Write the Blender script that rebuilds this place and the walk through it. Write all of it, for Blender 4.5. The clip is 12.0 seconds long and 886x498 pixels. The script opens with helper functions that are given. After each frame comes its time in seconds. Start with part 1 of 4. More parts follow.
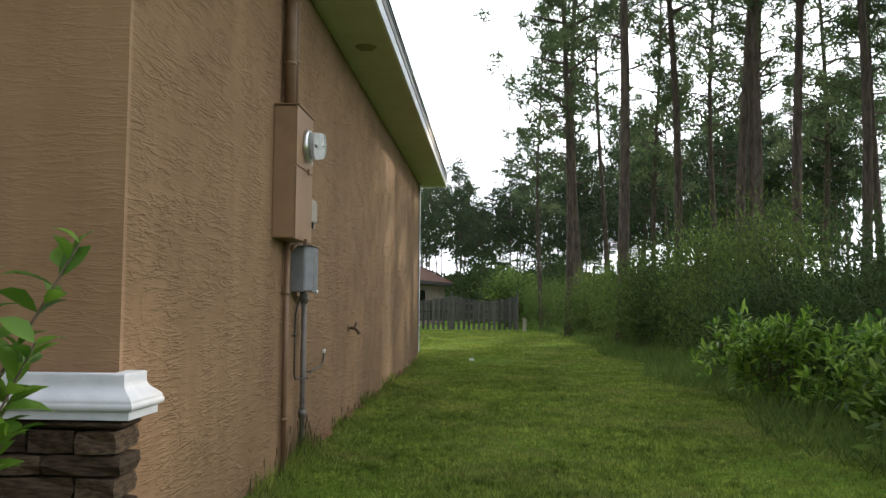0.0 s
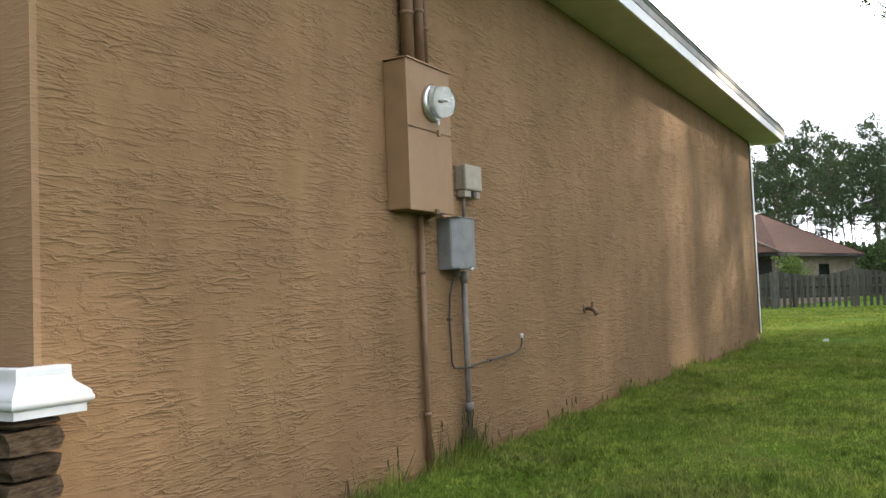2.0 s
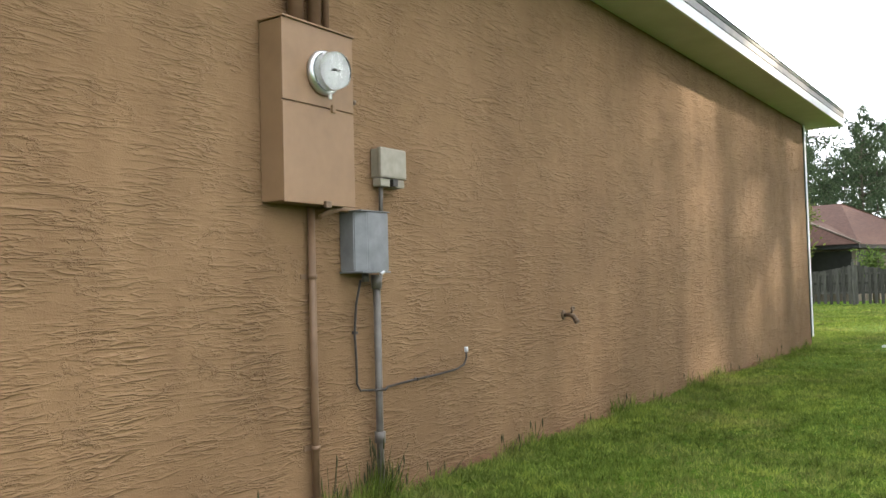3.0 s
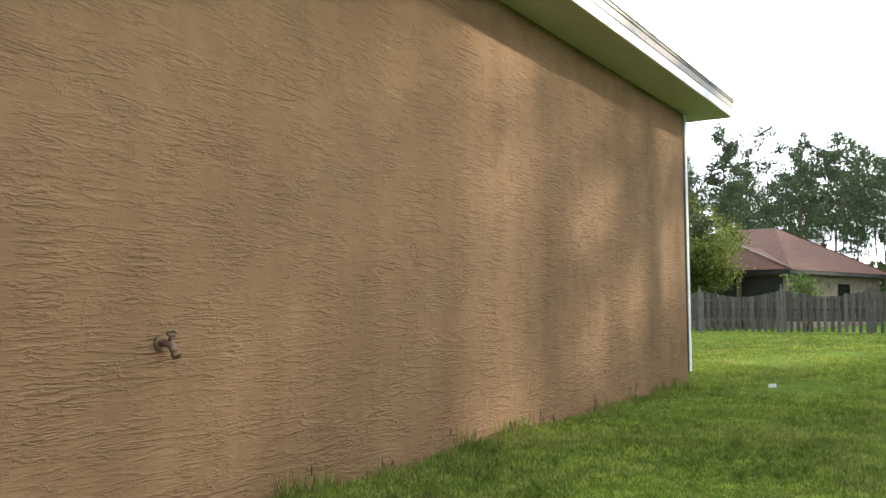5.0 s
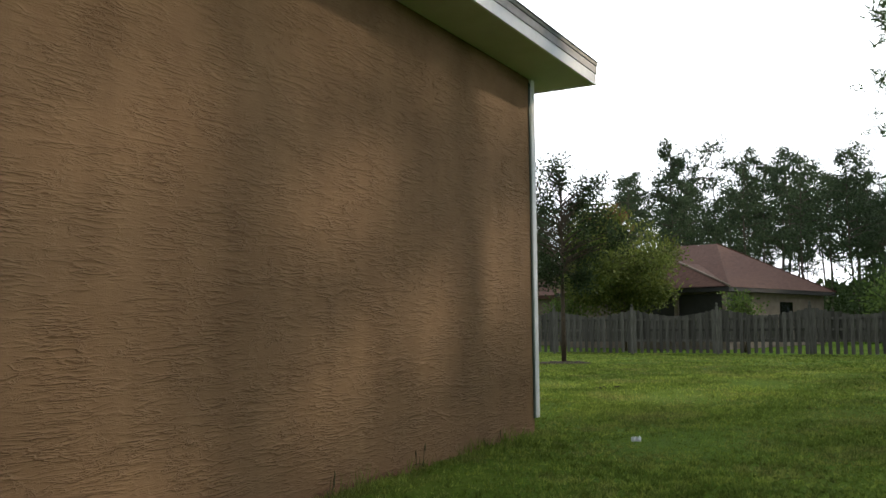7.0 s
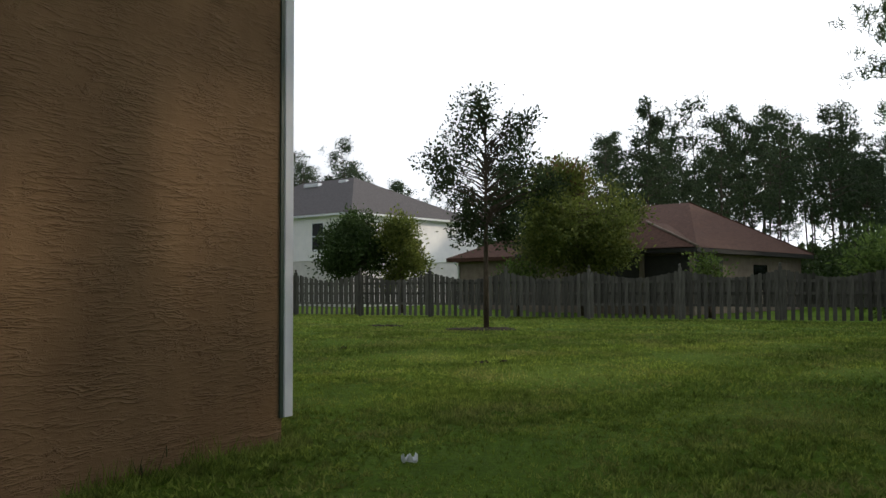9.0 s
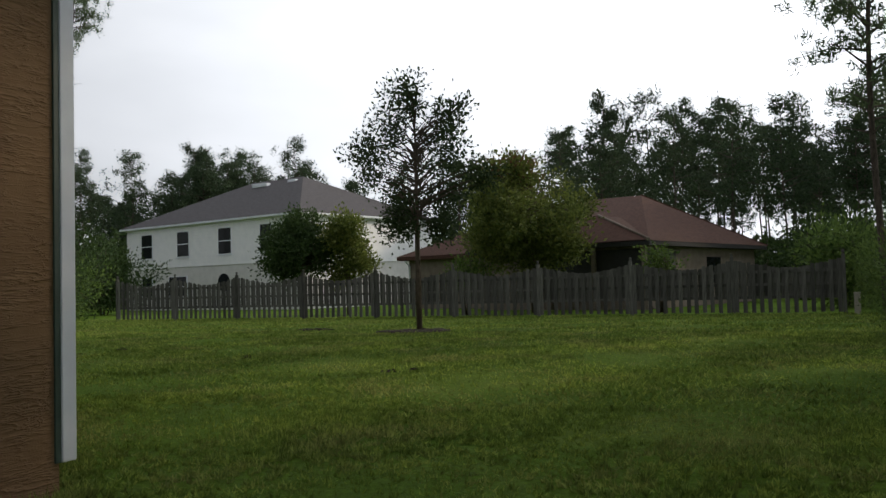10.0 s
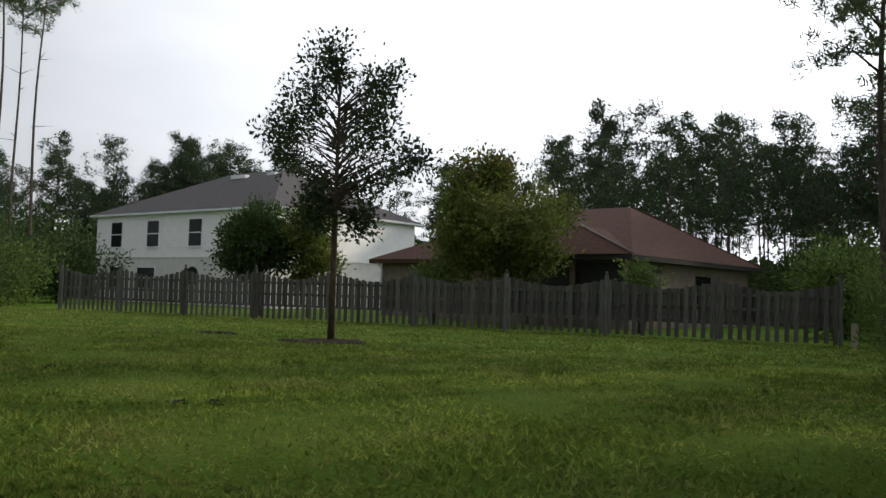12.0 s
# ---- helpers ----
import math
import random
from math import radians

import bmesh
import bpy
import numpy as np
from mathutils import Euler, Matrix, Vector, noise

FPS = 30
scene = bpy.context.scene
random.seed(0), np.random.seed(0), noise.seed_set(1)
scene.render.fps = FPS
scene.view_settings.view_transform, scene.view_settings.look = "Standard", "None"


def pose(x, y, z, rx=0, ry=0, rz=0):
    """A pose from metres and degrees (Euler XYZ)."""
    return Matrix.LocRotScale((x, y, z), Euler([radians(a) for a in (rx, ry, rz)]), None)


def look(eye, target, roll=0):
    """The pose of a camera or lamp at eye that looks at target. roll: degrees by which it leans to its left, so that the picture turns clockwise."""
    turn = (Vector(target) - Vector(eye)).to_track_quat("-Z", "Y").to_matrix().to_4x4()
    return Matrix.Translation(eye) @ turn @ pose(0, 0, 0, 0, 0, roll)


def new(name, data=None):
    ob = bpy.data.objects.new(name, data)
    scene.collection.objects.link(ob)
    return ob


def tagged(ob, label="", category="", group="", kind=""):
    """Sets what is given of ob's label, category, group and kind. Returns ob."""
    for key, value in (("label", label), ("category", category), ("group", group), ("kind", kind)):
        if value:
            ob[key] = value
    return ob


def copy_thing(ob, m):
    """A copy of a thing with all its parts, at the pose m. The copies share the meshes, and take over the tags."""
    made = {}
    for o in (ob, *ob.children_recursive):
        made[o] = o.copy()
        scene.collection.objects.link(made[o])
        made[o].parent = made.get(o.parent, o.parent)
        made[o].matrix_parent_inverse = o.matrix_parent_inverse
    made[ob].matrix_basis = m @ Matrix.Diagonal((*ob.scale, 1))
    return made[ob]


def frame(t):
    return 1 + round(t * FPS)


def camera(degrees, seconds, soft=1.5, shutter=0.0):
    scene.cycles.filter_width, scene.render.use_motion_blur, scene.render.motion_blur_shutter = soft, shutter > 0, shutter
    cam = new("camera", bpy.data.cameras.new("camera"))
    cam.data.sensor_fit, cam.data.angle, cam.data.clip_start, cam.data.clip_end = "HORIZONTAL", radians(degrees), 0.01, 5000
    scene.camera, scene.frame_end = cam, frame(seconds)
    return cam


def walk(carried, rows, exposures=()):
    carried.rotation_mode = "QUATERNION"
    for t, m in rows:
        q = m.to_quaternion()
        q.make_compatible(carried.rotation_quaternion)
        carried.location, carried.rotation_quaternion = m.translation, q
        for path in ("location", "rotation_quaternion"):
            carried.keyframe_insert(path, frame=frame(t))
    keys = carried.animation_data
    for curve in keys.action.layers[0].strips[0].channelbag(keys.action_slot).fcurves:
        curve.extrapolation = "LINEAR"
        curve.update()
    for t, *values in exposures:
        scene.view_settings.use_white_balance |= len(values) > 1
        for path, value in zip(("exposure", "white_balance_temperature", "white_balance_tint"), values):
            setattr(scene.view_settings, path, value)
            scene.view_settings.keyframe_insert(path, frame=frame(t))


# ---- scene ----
cam = camera(53.9, 12.0)
PATH = [
    (0, (1.417, -3.281, 1.132), (1.307, -1.288, 1.259), 0.5),
    (0.5, (1.785, -2.954, 1.079), (1.371, -1.001, 1.208), -0.3),
    (1, (2.147, -2.769, 1.041), (1.388, -0.921, 1.135), -0.9),
    (1.5, (2.479, -2.435, 1.02), (1.562, -0.659, 1.079), -0.6),
    (2, (2.732, -1.923, 1.05), (1.746, -0.186, 1.158), -2.3),
    (2.5, (2.925, -1.315, 1.055), (1.797, 0.336, 1.119), 0.4),
    (3, (3.055, -0.636, 1.138), (1.917, 1.007, 1.222), -1.5),
    (5, (3.229, 2.634, 1.061), (2.177, 4.33, 1.189), -0.3),
    (5.5, (3.257, 3.466, 1.068), (2.328, 5.232, 1.207), -2.3),
    (6, (3.325, 4.263, 1.075), (2.377, 6.015, 1.253), -0.3),
    (6.5, (3.337, 5.125, 1.121), (2.418, 6.891, 1.312), -1.0),
    (7, (3.367, 5.958, 1.103), (2.394, 7.697, 1.274), -0.5),
    (7.5, (3.43, 6.838, 1.086), (2.525, 8.617, 1.213), -0.4),
    (9.5, (3.467, 10.17, 0.98), (2.505, 11.921, 1.059), -0.2),
    (10, (3.487, 10.808, 0.986), (2.609, 12.603, 1.072), -1.5),
    (10.5, (3.527, 11.656, 0.928), (2.593, 13.424, 0.988), -0.1),
    (11, (3.515, 12.449, 0.915), (2.663, 14.256, 1.001), -0.1),
    (11.5, (3.48, 13.15, 0.906), (2.579, 14.934, 0.984), 1.0),
    (12, (3.478, 13.854, 0.965), (2.597, 15.647, 1.068), 1.7),
]
EXPOSURES = ((0, 0.5), (1, 0.7), (1.5, 0.8), (3, 1.25), (5, 1.3), (6, 0.85), (7, 0.0), (7.5, -0.1), (9.5, -0.78), (10.5, -0.85), (12, -0.75))
walk(cam, [(t, look(eye, target, roll)) for t, eye, target, roll in PATH], EXPOSURES)

# ---- light and sky ----
SUN = Vector((1.0, 1.35, 0.65)).normalized()          # towards the sun
world = bpy.data.worlds.new("world")
scene.world = world
world.use_nodes = True
wn, wl = world.node_tree.nodes, world.node_tree.links
sky = wn.new("ShaderNodeTexSky")
sky.sky_type, sky.sun_disc = "NISHITA", False
sky.sun_elevation = math.asin(SUN.z)
sky.sun_rotation = math.atan2(SUN.x, SUN.y)
sky.air_density, sky.dust_density = 1.0, 3.0
# thin white overcast with a few blue-grey gaps over the clear sky
tc = wn.new("ShaderNodeTexCoord")
mp = wn.new("ShaderNodeMapping")
mp.inputs["Scale"].default_value = (1.0, 1.0, 2.5)
cn = wn.new("ShaderNodeTexNoise")
cn.inputs["Scale"].default_value, cn.inputs["Detail"].default_value = 1.6, 5
cr = wn.new("ShaderNodeMapRange")
cr.inputs[1].default_value, cr.inputs[2].default_value = 0.3, 0.62
cr.inputs[3].default_value, cr.inputs[4].default_value = 0.7, 1.0
cm = wn.new("ShaderNodeMix")
cm.data_type = "RGBA"
bgn = wn["Background"]
bgn.inputs["Strength"].default_value = 0.1
wl.new(tc.outputs["Generated"], mp.inputs["Vector"])
wl.new(mp.outputs["Vector"], cn.inputs["Vector"])
wl.new(cn.outputs["Fac"], cr.inputs["Value"])
wl.new(cr.outputs["Result"], cm.inputs["Factor"])
# the cloud is brighter towards the veiled sun
vd = wn.new("ShaderNodeVectorMath")
vd.operation = "DOT_PRODUCT"
vd.inputs[1].default_value = SUN
glow = wn.new("ShaderNodeMapRange")
glow.interpolation_type = "SMOOTHSTEP"
glow.inputs[1].default_value, glow.inputs[2].default_value = -0.25, 1.0
glow.inputs[3].default_value, glow.inputs[4].default_value = 0.66, 2.1
cloud = wn.new("ShaderNodeVectorMath")
cloud.operation = "SCALE"
cloud.inputs[0].default_value = (13.7, 14.2, 15.1)
wl.new(tc.outputs["Generated"], vd.inputs[0])
wl.new(vd.outputs["Value"], glow.inputs["Value"])
wl.new(glow.outputs["Result"], cloud.inputs["Scale"])
wl.new(cloud.outputs["Vector"], cm.inputs["B"])
wl.new(sky.outputs["Color"], cm.inputs["A"])
wl.new(cm.outputs["Result"], bgn.inputs["Color"])
sun_data = bpy.data.lights.new("sun", "SUN")
sun_data.energy, sun_data.angle, sun_data.color = 3.9, radians(1.5), (1.0, 0.84, 0.64)
sun = new("sun", sun_data)
sun.matrix_world = look(SUN * 100, (0, 0, 0))

# ---- materials ----


def material(name, rough=0.8, metal=0.0):
    m = bpy.data.materials.new(name)
    m.use_nodes = True
    b = m.node_tree.nodes["Principled BSDF"]
    b.inputs["Roughness"].default_value, b.inputs["Metallic"].default_value = rough, metal
    return m, m.node_tree.nodes, m.node_tree.links, b


def coords(n, l, scale=(1, 1, 1)):
    t, m = n.new("ShaderNodeTexCoord"), n.new("ShaderNodeMapping")
    m.inputs["Scale"].default_value = scale
    l.new(t.outputs["Object"], m.inputs["Vector"])
    return m.outputs["Vector"]


def noise_tex(n, l, vec, scale, detail=4, rough=0.55, distort=0.0):
    t = n.new("ShaderNodeTexNoise")
    t.inputs["Scale"].default_value, t.inputs["Detail"].default_value = scale, detail
    t.inputs["Roughness"].default_value, t.inputs["Distortion"].default_value = rough, distort
    if vec is not None:
        l.new(vec, t.inputs["Vector"])
    return t.outputs["Fac"]


def ramp(n, l, fac, stops):
    r = n.new("ShaderNodeValToRGB")
    e = r.color_ramp.elements
    while len(e) < len(stops):
        e.new(0.5)
    for k, (p, c) in zip(e, stops):
        k.position, k.color = p, (*c, 1)
    l.new(fac, r.inputs["Fac"])
    return r.outputs["Color"]


def mixed(n, l, a, b, fac, mode="MIX"):
    m = n.new("ShaderNodeMix")
    m.data_type, m.blend_type = "RGBA", mode
    if isinstance(fac, (int, float)):
        m.inputs["Factor"].default_value = fac
    else:
        l.new(fac, m.inputs["Factor"])
    l.new(a, m.inputs["A"])
    l.new(b, m.inputs["B"])
    return m.outputs["Result"]


def bump(n, l, b, height, strength, dist):
    k = n.new("ShaderNodeBump")
    k.inputs["Strength"].default_value, k.inputs["Distance"].default_value = strength, dist
    l.new(height, k.inputs["Height"])
    l.new(k.outputs["Normal"], b.inputs["Normal"])


def rand_socket(n, island=False):
    return n.new("ShaderNodeNewGeometry").outputs["Random Per Island"] if island else n.new("ShaderNodeObjectInfo").outputs["Random"]


def plain(name, low, high, scale=6.0, rough=0.7, metal=0.0, relief=0.15, dist=0.004, stretch=(1, 1, 1), vary=0.0, island=False):
    """Two-tone grained material; vary mixes in a random lightness per object or per island."""
    m, n, l, b = material(name, rough, metal)
    if rough > 0.84:
        b.inputs["Specular IOR Level"].default_value = 0.12
    v = coords(n, l, stretch)
    f = noise_tex(n, l, v, scale, 6)
    c = ramp(n, l, f, [(0.3, low), (0.7, high)])
    if vary:
        r = ramp(n, l, rand_socket(n, island), [(0.0, (1 - vary,) * 3), (1.0, (1.0,) * 3)])
        c = mixed(n, l, c, r, 1.0, "MULTIPLY")
    l.new(c, b.inputs["Base Color"])
    if relief:
        bump(n, l, b, noise_tex(n, l, v, scale * 6, 4), relief, dist)
    return m


def stucco_material(name, low, high, strength=0.62, grime_mix=0.8):
    m, n, l, b = material(name, 0.9)
    v = coords(n, l)
    # thin raised ridges left by a trowel dragged level, in patches, with crusty knots between
    peak = [(0.42, (0, 0, 0)), (0.48, (0.25,) * 3), (0.515, (1, 1, 1)), (0.525, (1, 1, 1)), (0.545, (0.3,) * 3), (0.6, (0, 0, 0))]
    ridge = ramp(n, l, noise_tex(n, l, coords(n, l, (2.1, 2.1, 14.0)), 1.0, 3, 0.6, 0.3), peak)
    ridge2 = ramp(n, l, noise_tex(n, l, coords(n, l, (3.8, 3.8, 25.0)), 1.0, 3, 0.6, 0.25), peak)
    zone = ramp(n, l, noise_tex(n, l, coords(n, l, (1, 1, 1.5)), 3.0, 4), [(0.4, (0.12,) * 3), (0.6, (1, 1, 1))])
    knot = ramp(n, l, noise_tex(n, l, coords(n, l, (1, 1, 1.7)), 17.0, 5, 0.65), [(0.52, (0, 0, 0)), (0.66, (1.0,) * 3)])
    knots = mixed(n, l, knot, ramp(n, l, noise_tex(n, l, v, 3.4, 3), [(0.52, (0, 0, 0)), (0.66, (1, 1, 1))]), 1.0, "MULTIPLY")
    relief = mixed(n, l, mixed(n, l, ridge, ridge2, 0.38), zone, 1.0, "MULTIPLY")
    relief = mixed(n, l, relief, knots, 0.8, "ADD")
    fine = noise_tex(n, l, v, 120.0, 3)
    both = mixed(n, l, relief, fine, 0.12)
    c = ramp(n, l, noise_tex(n, l, v, 1.1, 5), [(0.3, low), (0.7, high)])
    streak = ramp(n, l, noise_tex(n, l, coords(n, l, (3.2, 3.2, 0.25)), 1.0, 4), [(0.35, (0.86, 0.84, 0.82)), (0.6, (1, 1, 1))])
    c = mixed(n, l, c, streak, 0.7, "MULTIPLY")
    mottle = ramp(n, l, noise_tex(n, l, v, 9.0, 5, 0.65), [(0.3, (0.88, 0.86, 0.84)), (0.6, (1, 1, 1))])
    c = mixed(n, l, c, mottle, grime_mix, "MULTIPLY")
    l.new(c, b.inputs["Base Color"])
    bump(n, l, b, both, strength, 0.024)
    return m


def leaf_material(name, low, high, rough=0.75, mottle=0.0, through_light=0.42):
    m, n, l, b = material(name, rough)
    b.inputs["Specular IOR Level"].default_value = 0.25
    c = ramp(n, l, rand_socket(n, True), [(0.0, low), (1.0, high)])
    big = ramp(n, l, noise_tex(n, l, coords(n, l), 0.7, 3), [(0.35, (0.72,) * 3), (0.65, (1.0,) * 3)])
    c = mixed(n, l, c, big, 1.0, "MULTIPLY")
    if mottle:
        spot = ramp(n, l, noise_tex(n, l, coords(n, l), mottle, 4, 0.65), [(0.34, (0.6, 0.62, 0.5)), (0.5, (1, 1, 1)), (0.66, (1.35, 1.2, 1.2))])
        c = mixed(n, l, c, spot, 1.0, "MULTIPLY")
        tuft = ramp(n, l, noise_tex(n, l, coords(n, l), mottle * 4.5, 3, 0.6), [(0.36, (0.58, 0.6, 0.56)), (0.52, (1, 1, 1)), (0.66, (1.3, 1.24, 1.3))])
        c = mixed(n, l, c, tuft, 1.0, "MULTIPLY")
        straw = ramp(n, l, noise_tex(n, l, coords(n, l), 0.9, 5, 0.7), [(0.48, (0, 0, 0)), (0.66, (0.56,) * 3)])
        thatch = ramp(n, l, rand_socket(n, True), [(0.0, (0.15, 0.15, 0.05)), (1.0, (0.36, 0.34, 0.13))])
        c = mixed(n, l, c, thatch, straw)
    l.new(c, b.inputs["Base Color"])
    tr = n.new("ShaderNodeBsdfTranslucent")
    l.new(c, tr.inputs["Color"])
    mx = n.new("ShaderNodeMixShader")
    mx.inputs["Fac"].default_value = through_light
    l.new(b.outputs["BSDF"], mx.inputs[1])
    l.new(tr.outputs["BSDF"], mx.inputs[2])
    l.new(mx.outputs["Shader"], n["Material Output"].inputs["Surface"])
    return m


STUCCO = stucco_material("tan stucco", (0.187, 0.11, 0.051), (0.24, 0.146, 0.071), 0.7)
STUCCO_FRONT = stucco_material("smooth tan stucco", (0.24, 0.146, 0.079), (0.288, 0.18, 0.1), 0.3, 0.5)
TAN_METAL = plain("tan painted metal", (0.22, 0.132, 0.07), (0.265, 0.162, 0.088), 9, 0.55, 0, 0.05, 0.001)
# two darker copies of the tan, with the conduits' shade in the colour
TAN_SHADED = plain("tan conduit paint darkened for shade", (0.12, 0.068, 0.036), (0.18, 0.105, 0.06), 9, 0.6, 0, 0.05, 0.001)
TAN_HALF_SHADED = plain("tan painted conduit", (0.135, 0.079, 0.042), (0.185, 0.11, 0.06), 9, 0.6, 0, 0.05, 0.001)
GREY_METAL = plain("grey painted metal", (0.15, 0.157, 0.165), (0.215, 0.222, 0.23), 14, 0.45, 0.2, 0.05, 0.001)
GREY_PVC = plain("grey pvc", (0.085, 0.075, 0.065), (0.15, 0.135, 0.118), 12, 0.5, 0, 0.05, 0.001)
BEIGE_PLASTIC = plain("beige grey plastic", (0.24, 0.22, 0.17), (0.32, 0.29, 0.23), 20, 0.5, 0, 0.05, 0.001)
BLACK_CABLE = plain("black cable", (0.02, 0.018, 0.016), (0.05, 0.04, 0.035), 30, 0.5, 0, 0)
CHROME = plain("galvanised ring", (0.55, 0.56, 0.57), (0.72, 0.73, 0.74), 30, 0.3, 0.9, 0.03, 0.001)
DIAL = plain("meter dial", (0.55, 0.56, 0.55), (0.75, 0.75, 0.73), 40, 0.5, 0, 0)
BRASS = plain("weathered brass", (0.1, 0.07, 0.05), (0.2, 0.14, 0.09), 40, 0.45, 0.7, 0.1, 0.001)
WHITE_PAINT = plain("white paint", (0.64, 0.68, 0.73), (0.74, 0.77, 0.81), 5, 0.55, 0, 0.08, 0.002)
LEDGE_PAINT = plain("white painted ledge", (0.46, 0.49, 0.53), (0.56, 0.585, 0.62), 14, 0.5, 0, 0.12, 0.003)
CREAM = plain("cream soffit paint", (0.5, 0.5, 0.475), (0.58, 0.575, 0.55), 3, 0.7, 0, 0.06, 0.002)
DRIP = plain("dark green drip edge", (0.02, 0.045, 0.035), (0.04, 0.07, 0.055), 8, 0.5, 0, 0)
FLASHING = plain("weathered grey flashing", (0.2, 0.2, 0.22), (0.3, 0.3, 0.31), 7, 0.55, 0.1, 0.1, 0.002)
SHINGLE_DARK = plain("dark shingles", (0.035, 0.037, 0.04), (0.075, 0.075, 0.08), 9, 0.95, 0, 0.4, 0.01, vary=0.3)
SHINGLE_BROWN = plain("brown shingles", (0.05, 0.027, 0.02), (0.088, 0.048, 0.036), 7, 0.95, 0, 0.4, 0.01)
SHINGLE_GREY = plain("grey shingles", (0.06, 0.056, 0.058), (0.1, 0.094, 0.096), 7, 0.95, 0, 0.4, 0.01)
STONE = plain("stacked stone", (0.028, 0.02, 0.014), (0.14, 0.1, 0.067), 5, 0.9, 0, 0.6, 0.012, (1, 1, 2), 0.65)
MORTAR = plain("dark mortar", (0.03, 0.025, 0.02), (0.06, 0.05, 0.04), 20, 0.95)
FENCE_WOOD = plain("weathered fence wood", (0.07, 0.069, 0.061), (0.168, 0.164, 0.146), 3.5, 0.9, 0, 0.5, 0.004, (6, 6, 0.6), 0.55)
BARK = plain("pine bark", (0.045, 0.037, 0.031), (0.125, 0.1, 0.082), 3.0, 0.95, 0, 0.9, 0.03, (4, 4, 1))
TWIG = plain("twig bark", (0.05, 0.04, 0.03), (0.12, 0.095, 0.07), 9, 0.9, 0, 0.4, 0.004, (4, 4, 1))
SIDING = plain("white siding", (0.76, 0.77, 0.78), (0.84, 0.84, 0.84), 2, 0.7, 0, 0.06, 0.003)
LOWER_WALL = plain("pale grey stucco", (0.52, 0.52, 0.5), (0.62, 0.61, 0.59), 2, 0.85)
TAN_WALL = plain("tan brick wash", (0.15, 0.125, 0.1), (0.215, 0.18, 0.145), 3, 0.9, 0, 0.3, 0.01)
SCREEN_AND_SHADE = plain("dark porch screen and fascia shade", (0.01, 0.01, 0.01), (0.022, 0.022, 0.022), 4, 0.6, 0, 0)
NEEDLE = leaf_material("pine needles", (0.055, 0.088, 0.043), (0.15, 0.21, 0.098), through_light=0.4)
# darker copy for the far woods: their backlit look is in the colour
NEEDLE_BACKLIT = leaf_material("pine needles darkened for backlight", (0.026, 0.048, 0.024), (0.075, 0.115, 0.05), through_light=0.22)
LEAF_OAK = leaf_material("oak leaves", (0.024, 0.042, 0.017), (0.06, 0.09, 0.034))
LEAF_BRIGHT = leaf_material("bright shrub leaves", (0.04, 0.11, 0.016), (0.27, 0.44, 0.055), 0.45)
LEAF_FRONT = leaf_material("front shrub leaves", (0.05, 0.12, 0.015), (0.14, 0.26, 0.03), 0.4)
LEAF_SHRUB = leaf_material("shrub leaves", (0.055, 0.1, 0.025), (0.17, 0.25, 0.056))
LEAF_YARD = leaf_material("yellow green leaves", (0.065, 0.1, 0.022), (0.215, 0.25, 0.055), through_light=0.36)
LEAF_DARK = leaf_material("dark shrub leaves", (0.025, 0.05, 0.015), (0.07, 0.115, 0.032), through_light=0.3)
LEAF_RED = leaf_material("reddish leaf tips", (0.1, 0.06, 0.03), (0.2, 0.1, 0.05))
GRASS = leaf_material("grass blades", (0.096, 0.162, 0.024), (0.275, 0.37, 0.07), 0.95, 2.4)
TALL_GRASS = leaf_material("unmown grass", (0.05, 0.095, 0.02), (0.16, 0.23, 0.055), 0.9)
WEED = leaf_material("grass seed stalks", (0.06, 0.07, 0.03), (0.13, 0.13, 0.06))
m_, n_, l_, b_ = material("window glass", 0.05)
b_.inputs["Base Color"].default_value = (0.012, 0.014, 0.016, 1)
b_.inputs["Specular IOR Level"].default_value = 0.15
WINDOW = m_
m_, n_, l_, b_ = material("meter glass", 0.03)
b_.inputs["Transmission Weight"].default_value = 1.0
b_.inputs["Base Color"].default_value = (0.95, 0.97, 0.96, 1)
METER_GLASS = m_
m_, n_, l_, b_ = material("lawn soil", 0.95)
v_ = coords(n_, l_)
lawn_ = ramp(n_, l_, noise_tex(n_, l_, v_, 0.35, 6, 0.65), [(0.3, (0.06, 0.11, 0.01)), (0.5, (0.085, 0.15, 0.014)), (0.7, (0.13, 0.175, 0.028))])
speck_ = ramp(n_, l_, noise_tex(n_, l_, v_, 26, 4, 0.7), [(0.3, (0.5,) * 3), (0.65, (1.15,) * 3)])
l_.new(mixed(n_, l_, lawn_, speck_, 1.0, "MULTIPLY"), b_.inputs["Base Color"])
bump(n_, l_, b_, noise_tex(n_, l_, v_, 40, 5, 0.7), 0.9, 0.04)
b_.inputs["Specular IOR Level"].default_value = 0.05
LAWN = m_

# ---- mesh helpers ----


def box(bm, x0, x1, y0, y1, z0, z1, bevel=0.0):
    made = bmesh.ops.create_cube(bm, size=1.0)["verts"]
    for v in made:
        v.co = Vector(((x0 + x1) / 2 + v.co.x * (x1 - x0), (y0 + y1) / 2 + v.co.y * (y1 - y0), (z0 + z1) / 2 + v.co.z * (z1 - z0)))
    if bevel:
        edges = list({e for v in made for e in v.link_edges})
        bmesh.ops.bevel(bm, geom=edges, offset=bevel, segments=2, affect="EDGES", profile=0.6)
    return bm


